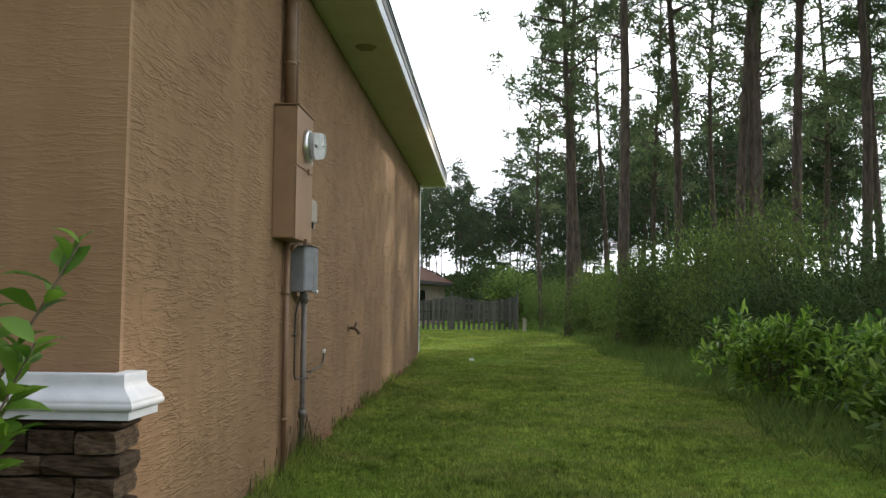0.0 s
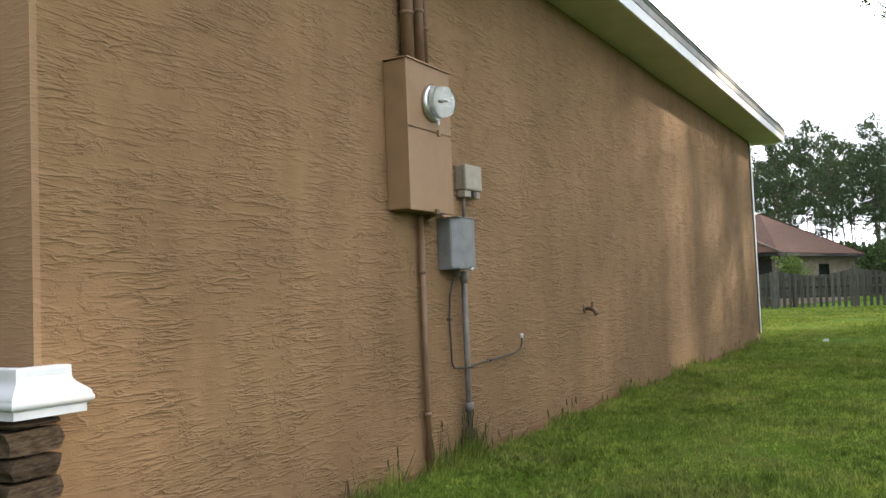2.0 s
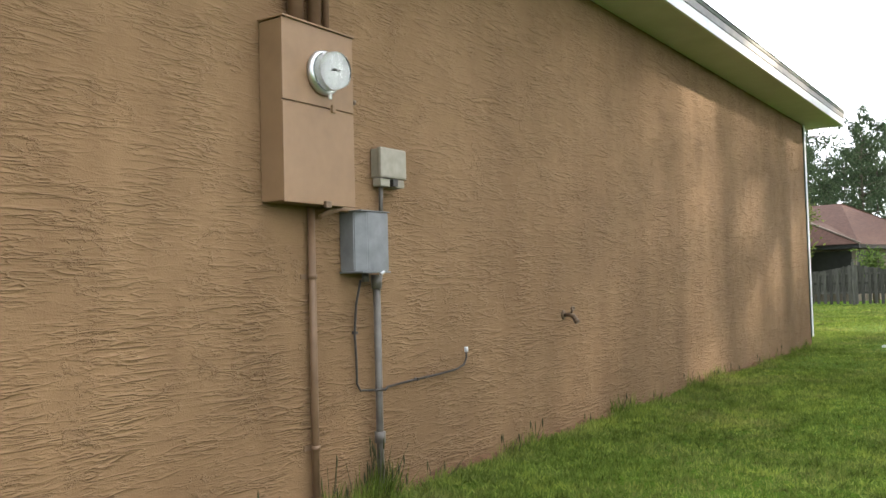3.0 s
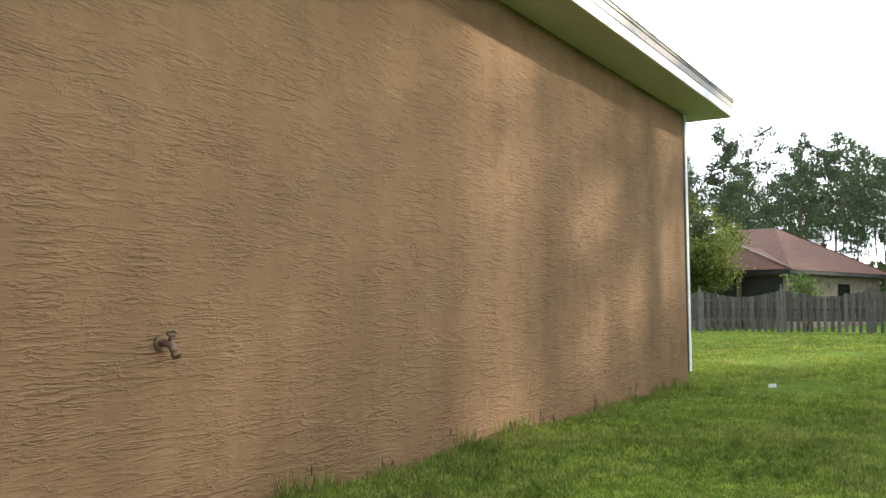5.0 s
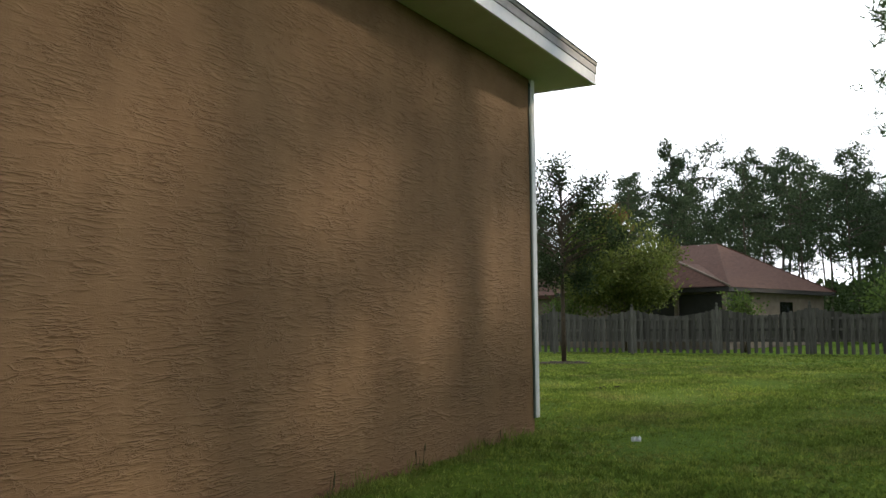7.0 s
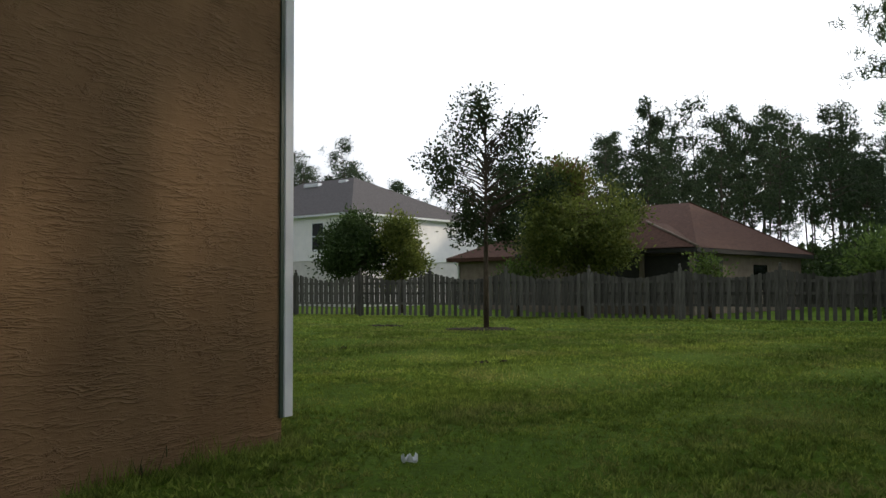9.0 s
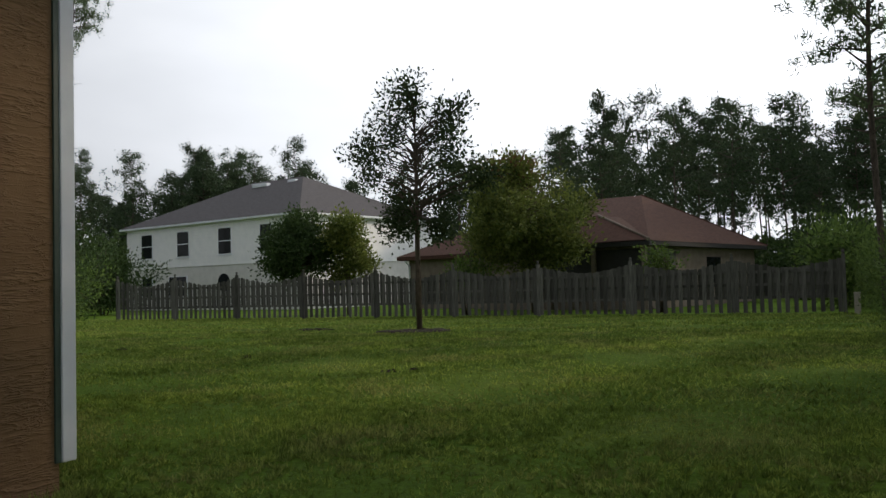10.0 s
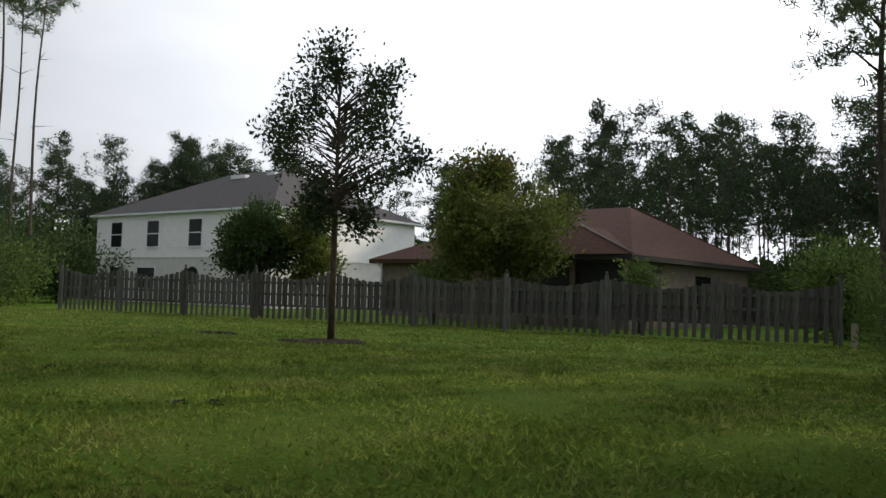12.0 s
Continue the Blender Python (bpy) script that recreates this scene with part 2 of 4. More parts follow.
def tube(bm, pts, radii, sides=10, caps=True):
    """A round bar through the points."""
    rings = []
    pts = [Vector(p) for p in pts]
    if isinstance(radii, (int, float)):
        radii = [radii] * len(pts)
    side = None
    for i, p in enumerate(pts):
        d = (pts[min(i + 1, len(pts) - 1)] - pts[max(i - 1, 0)]).normalized()
        if side is None:
            side = d.orthogonal().normalized()
        side = (side - d * side.dot(d)).normalized()
        up = d.cross(side)
        rings.append([bm.verts.new(p + (side * math.cos(a) + up * math.sin(a)) * radii[i]) for a in (2 * math.pi * k / sides for k in range(sides))])
    for a, b in zip(rings, rings[1:]):
        for k in range(sides):
            bm.faces.new((a[k], a[(k + 1) % sides], b[(k + 1) % sides], b[k])).smooth = True
    if caps:
        bm.faces.new(rings[0][::-1])
        bm.faces.new(rings[-1])
    return bm


def extrude_profile(bm, profile, place_a, place_b):
    """A solid between two copies of a profile: place_a and place_b turn (u, v) into a point."""
    a = [bm.verts.new(place_a(u, v)) for u, v in profile]
    b = [bm.verts.new(place_b(u, v)) for u, v in profile]
    n = len(profile)
    for k in range(n):
        bm.faces.new((a[k], a[(k + 1) % n], b[(k + 1) % n], b[k]))
    bm.faces.new(a[::-1])
    bm.faces.new(b)
    return bm


def finish(name, bm, mat, normals=True):
    if normals:
        bmesh.ops.recalc_face_normals(bm, faces=bm.faces)
    me = bpy.data.meshes.new(name)
    bm.to_mesh(me)
    bm.free()
    me.materials.append(mat)
    return me


def part(name, bm, mat, parent, label="", normals=True):
    """One mesh object under a thing or a part."""
    ob = new(name, finish(name, bm, mat, normals))
    ob.parent = parent
    return tagged(ob, label)


def thing(name, label, category, group="", at=None):
    ob = new(name)
    if at is not None:
        ob.matrix_world = at
    return tagged(ob, label, category, group)


def structure(name, bm, mat, label="", category=""):
    return tagged(new(name, finish(name, bm, mat)), label, category, "", "structure")


def quick_mesh(name, verts, faces, mat, smooth=False):
    """A mesh straight from arrays of points and of equal-sided faces."""
    verts, faces = np.asarray(verts, dtype=np.float32), np.asarray(faces, dtype=np.int32)
    me = bpy.data.meshes.new(name)
    me.vertices.add(len(verts))
    me.vertices.foreach_set("co", verts.ravel())
    k = faces.shape[1]
    me.loops.add(faces.size)
    me.loops.foreach_set("vertex_index", faces.ravel())
    me.polygons.add(len(faces))
    me.polygons.foreach_set("loop_start", np.arange(0, faces.size, k, dtype=np.int32))
    me.polygons.foreach_set("loop_total", np.full(len(faces), k, dtype=np.int32))
    me.update(calc_edges=True)
    me.materials.append(mat)
    return me


def ground_z(x, y):
    return np.interp(y, [-10, 3, 14, 26, 33, 39, 60], [0.0, 0.0, 0.06, 0.12, 0.0, -0.18, -0.18]) + 0 * x


def unit(v):
    return v / np.maximum(np.linalg.norm(v, axis=-1, keepdims=True), 1e-6)


def leaves(rng, at, along, length, width):
    """Leaves as pairs of triangles folded on the midrib: points, main directions, sizes as arrays."""
    n = len(at)
    along = unit(along)
    side = unit(np.cross(along, rng.normal(size=(n, 3))))
    up = np.cross(along, side)
    L, W = np.reshape(length, (-1, 1)), np.reshape(width, (-1, 1))
    tip = at + along * L
    mid = at + along * L * 0.45
    v = np.stack([at, mid + side * W * 0.5 + up * W * 0.15, tip, mid - side * W * 0.5 + up * W * 0.15], axis=1).reshape(-1, 3)
    i = np.arange(n)[:, None] * 4
    f = np.concatenate([i + [0, 1, 2], i + [0, 2, 3]])
    return v, f


def broad_leaves(rng, at, along, length, width):
    """Rounded leaves with a folded, drooping blade, for plants close to the path."""
    n = len(at)
    along = unit(along)
    side = unit(np.cross(along, rng.normal(0, 0.35, (n, 3)) + [0, 0, 1.0]))
    up = np.cross(side, along)
    L, W = np.reshape(length, (-1, 1)), np.reshape(width, (-1, 1))
    rows = []
    for f, w, sag in ((0.02, 0.06, 0.0), (0.22, 0.62, 0.03), (0.48, 1.0, 0.03), (0.76, 0.72, -0.03), (1.0, 0.04, -0.14)):
        mid = at + along * L * f + up * L * sag
        rows += [mid - side * W * 0.5 * w + up * W * 0.14 * w, mid, mid + side * W * 0.5 * w + up * W * 0.14 * w]
    v = np.stack(rows, axis=1).reshape(-1, 3)
    i = np.arange(n)[:, None] * 15
    quads = [[r * 3 + c, r * 3 + c + 1, r * 3 + c + 4, r * 3 + c + 3] for r in range(4) for c in range(2)]
    return v, np.concatenate([i + q for q in quads])


def blades(rng, at, along, length, width):
    """Single thin triangles: needles and grass."""
    n = len(at)
    along = unit(along)
    side = unit(np.cross(along, rng.normal(size=(n, 3))))
    L, W = np.reshape(length, (-1, 1)), np.reshape(width, (-1, 1))
    v = np.stack([at - side * W * 0.5, at + side * W * 0.5, at + along * L], axis=1).reshape(-1, 3)
    return v, np.arange(3 * n).reshape(-1, 3)


# ---- ground ----
xs = np.concatenate([[-1500, -600, -250, -120], np.arange(-70, -12, 2.0), np.arange(-12, 14, 0.35), np.arange(14, 60, 2.0), [120, 250, 600, 1500]])
ys = np.concatenate([[-1500, -600, -250, -100, -40], np.arange(-16, 44, 0.4), np.arange(44, 90, 2.0), [120, 250, 600, 1500]])
gx, gy = np.meshgrid(xs, ys)
gz = ground_z(gx, gy) + 0.018 * np.sin(gx * 1.7 + 0.6 * gy) * np.sin(gy * 1.3 - 0.4 * gx) * (np.abs(gx) < 60) * (np.abs(gy) < 90)
nx = len(xs)
idx = (np.arange(len(ys) - 1)[:, None] * nx + np.arange(nx - 1)[None, :]).ravel()
ground = new("ground", quick_mesh("ground", np.stack([gx, gy, gz], -1).reshape(-1, 3), np.stack([idx, idx + 1, idx + nx + 1, idx + nx], 1), LAWN))
tagged(ground, "mown green lawn with thin worn patches", "lawn", "", "structure")

# ---- the house that the walk passes ----
HL, HZ, EAVE = 13.74, 3.48, 0.49      # length, soffit height, overhang
PITCH = 0.45


def house():
    w = 0.25
    structure("wall_east", box(bmesh.new(), -w, 0, 0.03, HL, -0.3, HZ + 0.02), STUCCO, "tan stucco side wall with dragged trowel texture", "wall")
    structure("wall_front", box(bmesh.new(), -9, 0.0, 0.0, 0.03, -0.3, HZ + 0.02), STUCCO_FRONT, "smoother tan stucco front wall above stone", "wall")
    structure("wall_back", box(bmesh.new(), -8.46, -w - 0.003, HL - w, HL - 0.002, -0.3, HZ + 0.02), STUCCO, "tan stucco back wall", "wall")
    structure("wall_west", box(bmesh.new(), -9.25, -9.003, 0, 19.9, -0.3, HZ + 0.02), STUCCO, "tan stucco wall", "wall")
    structure("wall_wing", box(bmesh.new(), -8.45, -8.2, HL + 0.003, 20.0, -0.3, HZ + 0.02), STUCCO, "tan stucco wall of the rear wing", "wall")
    structure("wall_wing_end", box(bmesh.new(), -9.0, -8.453, 19.75, 19.998, -0.3, HZ + 0.02), STUCCO, "tan stucco end wall of the rear wing", "wall")
    # unseen wing, added to keep sky light off the front wall
    structure("wall_shade_wing", box(bmesh.new(), -2.45, -2.2, -6.5, -0.6, -0.3, HZ + 0.02), STUCCO_FRONT, "tan stucco wall of an added, unseen front wing", "wall")
    structure("wall_shade_wing_front", box(bmesh.new(), -9.0, -2.453, -6.5, -6.25, -0.3, HZ + 0.02), STUCCO_FRONT, "tan stucco front of the added, unseen wing", "wall")
    structure("roof_garage", box(bmesh.new(), -9.3, -1.75, -7.0, -0.52, HZ + 0.03, HZ + 0.25, 0.02), SHINGLE_DARK, "dark shingled roof of the added, unseen wing", "roof")
    # soffit boards, fascia and drip edge
    def eaves(name, x0, x1, y0, y1):
        structure("soffit_" + name, box(bmesh.new(), x0, x1, y0, y1, HZ + 0.024, HZ + 0.05), CREAM, "cream painted soffit under the eave", "soffit")
    eaves("east", 0.0, EAVE, -EAVE, HL + EAVE)
    eaves("front", -9.3, -0.002, -EAVE, 0.0)
    eaves("back", -7.69, -0.002, HL, HL + EAVE)
    eaves("wing", -8.2, -7.69, HL, 20.45)
    eaves("wing_end", -9.3, -8.202, 20.0, 20.45)
    f = 0.025
    def fascia(name, x0, x1, y0, y1):
        structure("fascia_" + name, box(bmesh.new(), x0, x1, y0, y1, HZ + 0.012, HZ + 0.122, 0.004), WHITE_PAINT, "white painted fascia board", "fascia")
        structure("flashing_" + name, box(bmesh.new(), x0 - 0.004, x1 + 0.007, y0 - 0.007, y1 + 0.007, HZ + 0.125, HZ + 0.2, 0.003), FLASHING, "weathered grey metal flashing above the fascia", "flashing")
        structure("drip_edge_" + name, box(bmesh.new(), x0 - 0.008, x1 + 0.014, y0 - 0.014, y1 + 0.014, HZ + 0.203, HZ + 0.24, 0.004), DRIP, "dark green metal drip edge", "drip edge")
    fascia("east", EAVE, EAVE + f, -EAVE - f, HL + EAVE + f)
    fascia("front", -9.3, EAVE - 0.01, -EAVE - f, -EAVE)
    fascia("back", -7.65, EAVE - 0.01, HL + EAVE, HL + EAVE + f)
    fascia("wing", -7.69, -7.665, HL + EAVE + 0.05, 20.45)
    fascia("wing_end", -9.3, -7.7, 20.45, 20.475)
    # hip roof
    bm = bmesh.new()
    ex0, ex1, ey0, ey1, z0 = -9.75, EAVE + 0.05, -EAVE - 0.05, HL + EAVE + 0.05, HZ + 0.244
    half = (ex1 - ex0) / 2
    zr = z0 + half * PITCH
    lo = [bm.verts.new(p) for p in ((ex0, ey0, z0), (ex1, ey0, z0), (ex1, ey1, z0), (ex0, ey1, z0))]
    ra, rb = bm.verts.new((ex0 + half, ey0 + half, zr)), bm.verts.new((ex0 + half, ey1 - half, zr))
    for q in ((lo[1], lo[2], rb, ra), (lo[3], lo[0], ra, rb), (lo[0], lo[1], ra), (lo[2], lo[3], rb), tuple(lo[::-1])):
        bm.faces.new(q)
    roof = structure("roof", bm, SHINGLE_DARK, "dark shingled hip roof", "roof")
    bm = bmesh.new()
    x0, x1, y0, y1 = -9.75, -7.63, HL, 20.5
    h = (x1 - x0) / 2
    lo = [bm.verts.new(p) for p in ((x0, y0, z0 + 0.004), (x1, y0, z0 + 0.004), (x1, y1, z0 + 0.004), (x0, y1, z0 + 0.004))]
    ra, rb = bm.verts.new((x0 + h, y0, z0 + h * PITCH)), bm.verts.new((x0 + h, y1 - h, z0 + h * PITCH))
    for q in ((lo[1], lo[2], rb, ra), (lo[3], lo[0], ra, rb), (lo[0], lo[1], ra), (lo[2], lo[3], rb), tuple(lo[::-1])):
        bm.faces.new(q)
    structure("roof_wing", bm, SHINGLE_DARK, "dark shingled hip roof of the rear wing", "roof")


house()


def corner_post():
    t = thing("corner_post", "white aluminium corner post at the end of the stucco wall", "post")
    part("post", box(bmesh.new(), -0.06, 0.022, HL + 0.004, HL + 0.085, 0.2, HZ + 0.02, 0.006), WHITE_PAINT, t)
    part("channel", box(bmesh.new(), 0.002, 0.014, HL - 0.03, HL + 0.002, 0.2, HZ - 0.02, 0.002), DRIP, t, "dark joint strip")


corner_post()


def soffit_vent(y):
    t = thing("soffit_vent", "small round tan vent in the cream soffit", "vent", "soffit vents")
    z = HZ + 0.024
    bm = bmesh.new()
    tube(bm, [(0.25, y, z - 0.012), (0.25, y, z - 0.001)], [0.085, 0.1], 20)
    part("rim", bm, BEIGE_PLASTIC, t)
    for k in range(4):
        bm = bmesh.new()
        box(bm, 0.19, 0.31, y - 0.06 + k * 0.034, y - 0.045 + k * 0.034, z - 0.02, z - 0.012)
        part("slat", bm, BEIGE_PLASTIC, t)


soffit_vent(4.6)

# ---- things on the side wall ----


def meter_panel():
    t = thing("meter_panel", "tan painted electric meter panel on the stucco wall", "meter box")
    y0, y1, z0, zs, z1, d = 2.27, 2.77, 1.555, 2.03, 2.42, 0.155
    part("body", box(bmesh.new(), 0.0, d - 0.012, y0, y1, z0, z1, 0.006), TAN_METAL, t)
    part("lower_cover", box(bmesh.new(), d - 0.011, d, y0 - 0.003, y1 + 0.003, z0 - 0.006, zs - 0.004, 0.003), TAN_METAL, t)
    part("upper_cover", box(bmesh.new(), d - 0.011, d, y0 - 0.003, y1 + 0.003, zs + 0.004, z1 + 0.004, 0.003), TAN_METAL, t)
    part("latch", box(bmesh.new(), d - 0.002, d + 0.014, 2.6, 2.625, zs - 0.018, zs + 0.022, 0.003), TAN_METAL, t)
    part("hasp", box(bmesh.new(), d - 0.004, d + 0.018, 2.535, 2.575, z0 - 0.022, z0 + 0.012, 0.004), BRASS, t, "rusty bottom hasp")
    part("lock_bolt", tube(bmesh.new(), [(d - 0.02, y1 + 0.002, 2.1), (d - 0.02, y1 + 0.035, 2.1)], 0.014, 8), BRASS, t)
    part("rain_lip", box(bmesh.new(), 0.0, d + 0.012, y0 - 0.008, y1 + 0.008, z1 + 0.005, z1 + 0.014, 0.002), TAN_METAL, t)
    # the meter
    cy, cz = 2.54, 2.2
    ring = part("meter_ring", tube(bmesh.new(), [(d, cy, cz), (d + 0.012, cy, cz), (d + 0.03, cy, cz), (d + 0.034, cy, cz)], [0.106, 0.111, 0.108, 0.098], 28), CHROME, t, "round metal meter ring")
    part("dial_plate", tube(bmesh.new(), [(d + 0.035, cy, cz), (d + 0.07, cy, cz)], 0.078, 24), DIAL, ring, "pale meter dial")
    bm = bmesh.new()
    prof = [(0.035, 0.094), (0.09, 0.093), (0.118, 0.087), (0.13, 0.072), (0.134, 0.03), (0.1345, 0.004)]
    tube(bm, [(d + a, cy, cz) for a, r in prof], [r for a, r in prof], 28)
    part("glass_dome", bm, METER_GLASS, ring, "clear glass meter dome")
    part("name_plate", box(bmesh.new(), d + 0.071, d + 0.074, cy - 0.022, cy + 0.022, cz - 0.004, cz + 0.006), GREY_PVC, ring, "dark register strip")
    part("seal_tag", box(bmesh.new(), d + 0.036, d + 0.044, cy + 0.005, cy + 0.025, cz - 0.132, cz - 0.104, 0.003), DIAL, ring)


def conduit(name, label, y, z0, z1, r, mat, straps, x=None):
    t = thing(name, label, "conduit")
    x = r + 0.012 if x is None else x
    part("pipe", tube(bmesh.new(), [(x, y, z0), (x, y, z1)], r, 14), mat, t)
    for z in straps:
        s = part("strap", tube(bmesh.new(), [(x, y, z - 0.012), (x, y, z + 0.012)], r + 0.005, 14), mat, t)
        part("strap_ear", box(bmesh.new(), 0.0, 0.006, y - r - 0.035, y + r + 0.035, z - 0.012, z + 0.012, 0.001), mat, s)
    return t


meter_panel()
conduit("service_riser", "thick tan painted service conduit rising to the eave", 2.47, 2.434, HZ + 0.02, 0.04, TAN_SHADED, (2.75, 3.2))
conduit("service_riser", "thick tan painted service conduit rising to the eave", 2.61, 2.434, HZ + 0.02, 0.034, TAN_SHADED, (2.8, 3.25))
conduit("service_riser", "thin tan painted conduit rising to the eave", 2.715, 2.434, HZ + 0.02, 0.018, TAN_SHADED, (2.72,))
conduit("ground_conduit", "tan painted conduit from meter panel into the grass", 2.575, -0.1, 1.547, 0.019, TAN_HALF_SHADED, (1.2, 0.35))


def grey_conduit():
    t = thing("grey_conduit", "grey pvc conduit below the grey box", "conduit")
    part("pipe", tube(bmesh.new(), [(0.05, 3.06, -0.1), (0.05, 3.06, 1.2)], 0.02, 14), GREY_PVC, t)
    part("coupling", tube(bmesh.new(), [(0.05, 3.06, 0.3), (0.05, 3.06, 0.36)], 0.03, 14), GREY_PVC, t)
    part("adapter", tube(bmesh.new(), [(0.05, 3.06, 1.13), (0.05, 3.06, 1.207)], [0.027, 0.033], 14), GREY_PVC, t)


def disconnect_box():
    t = thing("disconnect_box", "grey metal utility box with angled cover", "utility box")
    y0, y1, z0, z1 = 2.82, 3.045, 1.215, 1.535
    bm = bmesh.new()
    prof = [(0.0, y0), (0.1, y0), (0.152, y0 + 0.05), (0.152, y1), (0.0, y1)]
    extrude_profile(bm, prof, lambda u, v: (u, v, z0 + 0.01), lambda u, v: (u, v, z1))
    bmesh.ops.bevel(bm, geom=list(bm.edges), offset=0.005, segments=2, affect="EDGES")
    part("cover", bm, GREY_METAL, t)
    part("base_lip", box(bmesh.new(), 0.0, 0.158, y0 - 0.004, y1 + 0.004, z0, z0 + 0.009, 0.002), GREY_METAL, t)
    part("top_lip", box(bmesh.new(), 0.0, 0.158, y0 - 0.004, y1 + 0.004, z1 + 0.001, z1 + 0.008, 0.002), GREY_METAL, t)
    part("screw", tube(bmesh.new(), [(0.158, 2.96, 1.205), (0.158, 2.99, 1.222)], 0.009, 8), CHROME, t)
    part("nipple", tube(bmesh.new(), [(0.06, 2.955, 1.17), (0.06, 2.955, 1.214)], 0.02, 10), GREY_PVC, t)
    part("elbow", tube(bmesh.new(), [(0.05, 2.62, 1.5), (0.06, 2.68, 1.53), (0.06, 2.76, 1.548), (0.06, 2.9, 1.5435)], 0.014, 8), TAN_METAL, t, "tan cable whip")


def telecom_box():
    t = thing("telecom_box", "small beige grey plastic cable box", "cable box")
    y0, y1, z0, z1 = 3.08, 3.31, 1.745, 1.905
    part("back", box(bmesh.new(), 0.0, 0.05, y0 + 0.01, y1 - 0.01, z0, z1, 0.008), BEIGE_PLASTIC, t)
    part("lid", box(bmesh.new(), 0.051, 0.085, y0, y1, z0 - 0.004, z1 + 0.006, 0.012), BEIGE_PLASTIC, t)
    for a in (0.01, 0.14):
        part("port", box(bmesh.new(), 0.012, 0.07, y0 + a, y0 + a + 0.085, z0 - 0.05, z0 - 0.005, 0.006), BEIGE_PLASTIC, t)
    part("port_cap", box(bmesh.new(), 0.015, 0.08, y0 + 0.11, y0 + 0.155, z0 - 0.045, z0 - 0.006, 0.004), BLACK_CABLE, t, "dark cable entry")
    part("lead", tube(bmesh.new(), [(0.03, y0 + 0.06, z0 - 0.045), (0.03, y0 + 0.055, 1.546)], 0.012, 8), GREY_PVC, t)


def wall_cable():
    t = thing("wall_cable", "thin black cable looping along the wall", "cable")
    pts = [(0.05, 2.925, 1.18), (0.02, 2.92, 1.05), (0.018, 2.905, 0.9), (0.018, 2.915, 0.75), (0.018, 2.915, 0.63), (0.02, 2.94, 0.592), (0.03, 3.02, 0.585), (0.085, 3.07, 0.585),
           (0.03, 3.16, 0.588), (0.018, 3.4, 0.598), (0.018, 3.65, 0.607), (0.018, 3.85, 0.618), (0.022, 3.94, 0.64), (0.026, 3.965, 0.68), (0.03, 3.96, 0.72)]
    part("cord", tube(bmesh.new(), pts, 0.0065, 8), BLACK_CABLE, t)
    part("connector", tube(bmesh.new(), [(0.03, 3.96, 0.72), (0.032, 3.957, 0.75)], 0.012, 10), WHITE_PAINT, t, "white cable end")
    for y, z in ((2.912, 0.9), (3.45, 0.6)):
        part("clip", box(bmesh.new(), 0.0, 0.03, y - 0.008, y + 0.008, z - 0.008, z + 0.008, 0.002), BLACK_CABLE, t)


def hose_tap():
    t = thing("hose_tap", "weathered brass hose tap on the stucco wall", "tap")
    y, z = 5.364, 0.89
    part("flange", tube(bmesh.new(), [(0.0, y, z), (0.012, y, z)], [0.036, 0.03], 14), BRASS, t)
    part("body", tube(bmesh.new(), [(0.012, y, z), (0.06, y, z), (0.085, y, z - 0.01), (0.11, y, z - 0.045)], [0.014, 0.018, 0.02, 0.017], 12), BRASS, t)
    part("spout_ring", tube(bmesh.new(), [(0.104, y, z - 0.038), (0.118, y, z - 0.058)], 0.021, 12), BRASS, t)
    part("stem", tube(bmesh.new(), [(0.065, y, z), (0.08, y, z + 0.05)], 0.009, 8), BRASS, t)
    bm = bmesh.new()
    tube(bm, [(0.08 + 0.002, y + 0.026 * math.cos(a), z + 0.05 + 0.012 * math.sin(a)) for a in (2 * math.pi * k / 14 for k in range(15))], 0.007, 6)
    part("wheel", bm, BRASS, t)


grey_conduit()
disconnect_box()
telecom_box()
wall_cable()
hose_tap()

# ---- stone wainscot on the front wall ----


def ledge_cap():
    """Moulded white ledge that returns round the corner."""
    t = thing("ledge_cap", "white moulded ledge capping the stone wainscot", "ledge")
    prof = [(0.0, 0.865), (0.06, 0.865), (0.0645, 0.8635), (0.066, 0.859), (0.066, 0.835)]
    prof += [(0.066 + 0.048 * (0.5 - 0.5 * math.cos(math.pi * (k / 12) ** 1.35)), 0.835 - 0.07 * k / 12) for k in range(1, 13)]
    prof += [(0.104 + 0.0155 * math.cos(a), 0.7475 + 0.0165 * math.sin(a)) for a in (math.pi * (0.3 - 0.8 * k / 8) for k in range(9))]
    prof += [(0.1, 0.7305), (0.1, 0.7), (0.0, 0.7)]
    n = len(prof)

    def run(name, places):
        bm = bmesh.new()
        rings = [[bm.verts.new(g(u, v)) for u, v in prof] for g in places]
        for a, b in zip(rings, rings[1:]):
            for k in range(n):
                bm.faces.new((a[k], a[(k + 1) % n], b[(k + 1) % n], b[k])).smooth = 4 <= k <= n - 5
        part(name, bm, LEDGE_PAINT, t)

    # the length along the front, and the short return mitred round the corner
    run("front_moulding", [lambda u, v: (-2.19, -u - 0.05, v), lambda u, v: (u + 0.005, -u - 0.05, v)])
    run("corner_return", [lambda u, v: (u + 0.005, -u - 0.05, v), lambda u, v: (u + 0.005, u + 0.03, v), lambda u, v: (0.0, u + 0.03, v)])


ledge_cap()
wains = structure("stone_backing", box(bmesh.new(), -9, 0.03, -0.06, 0.0, -0.3, 0.697), MORTAR, "dark mortar bed behind stacked stone", "wall")

# ---- fence ----
FA, FB = Vector((-27.0, 39.65)), Vector((2.75, 40.55))
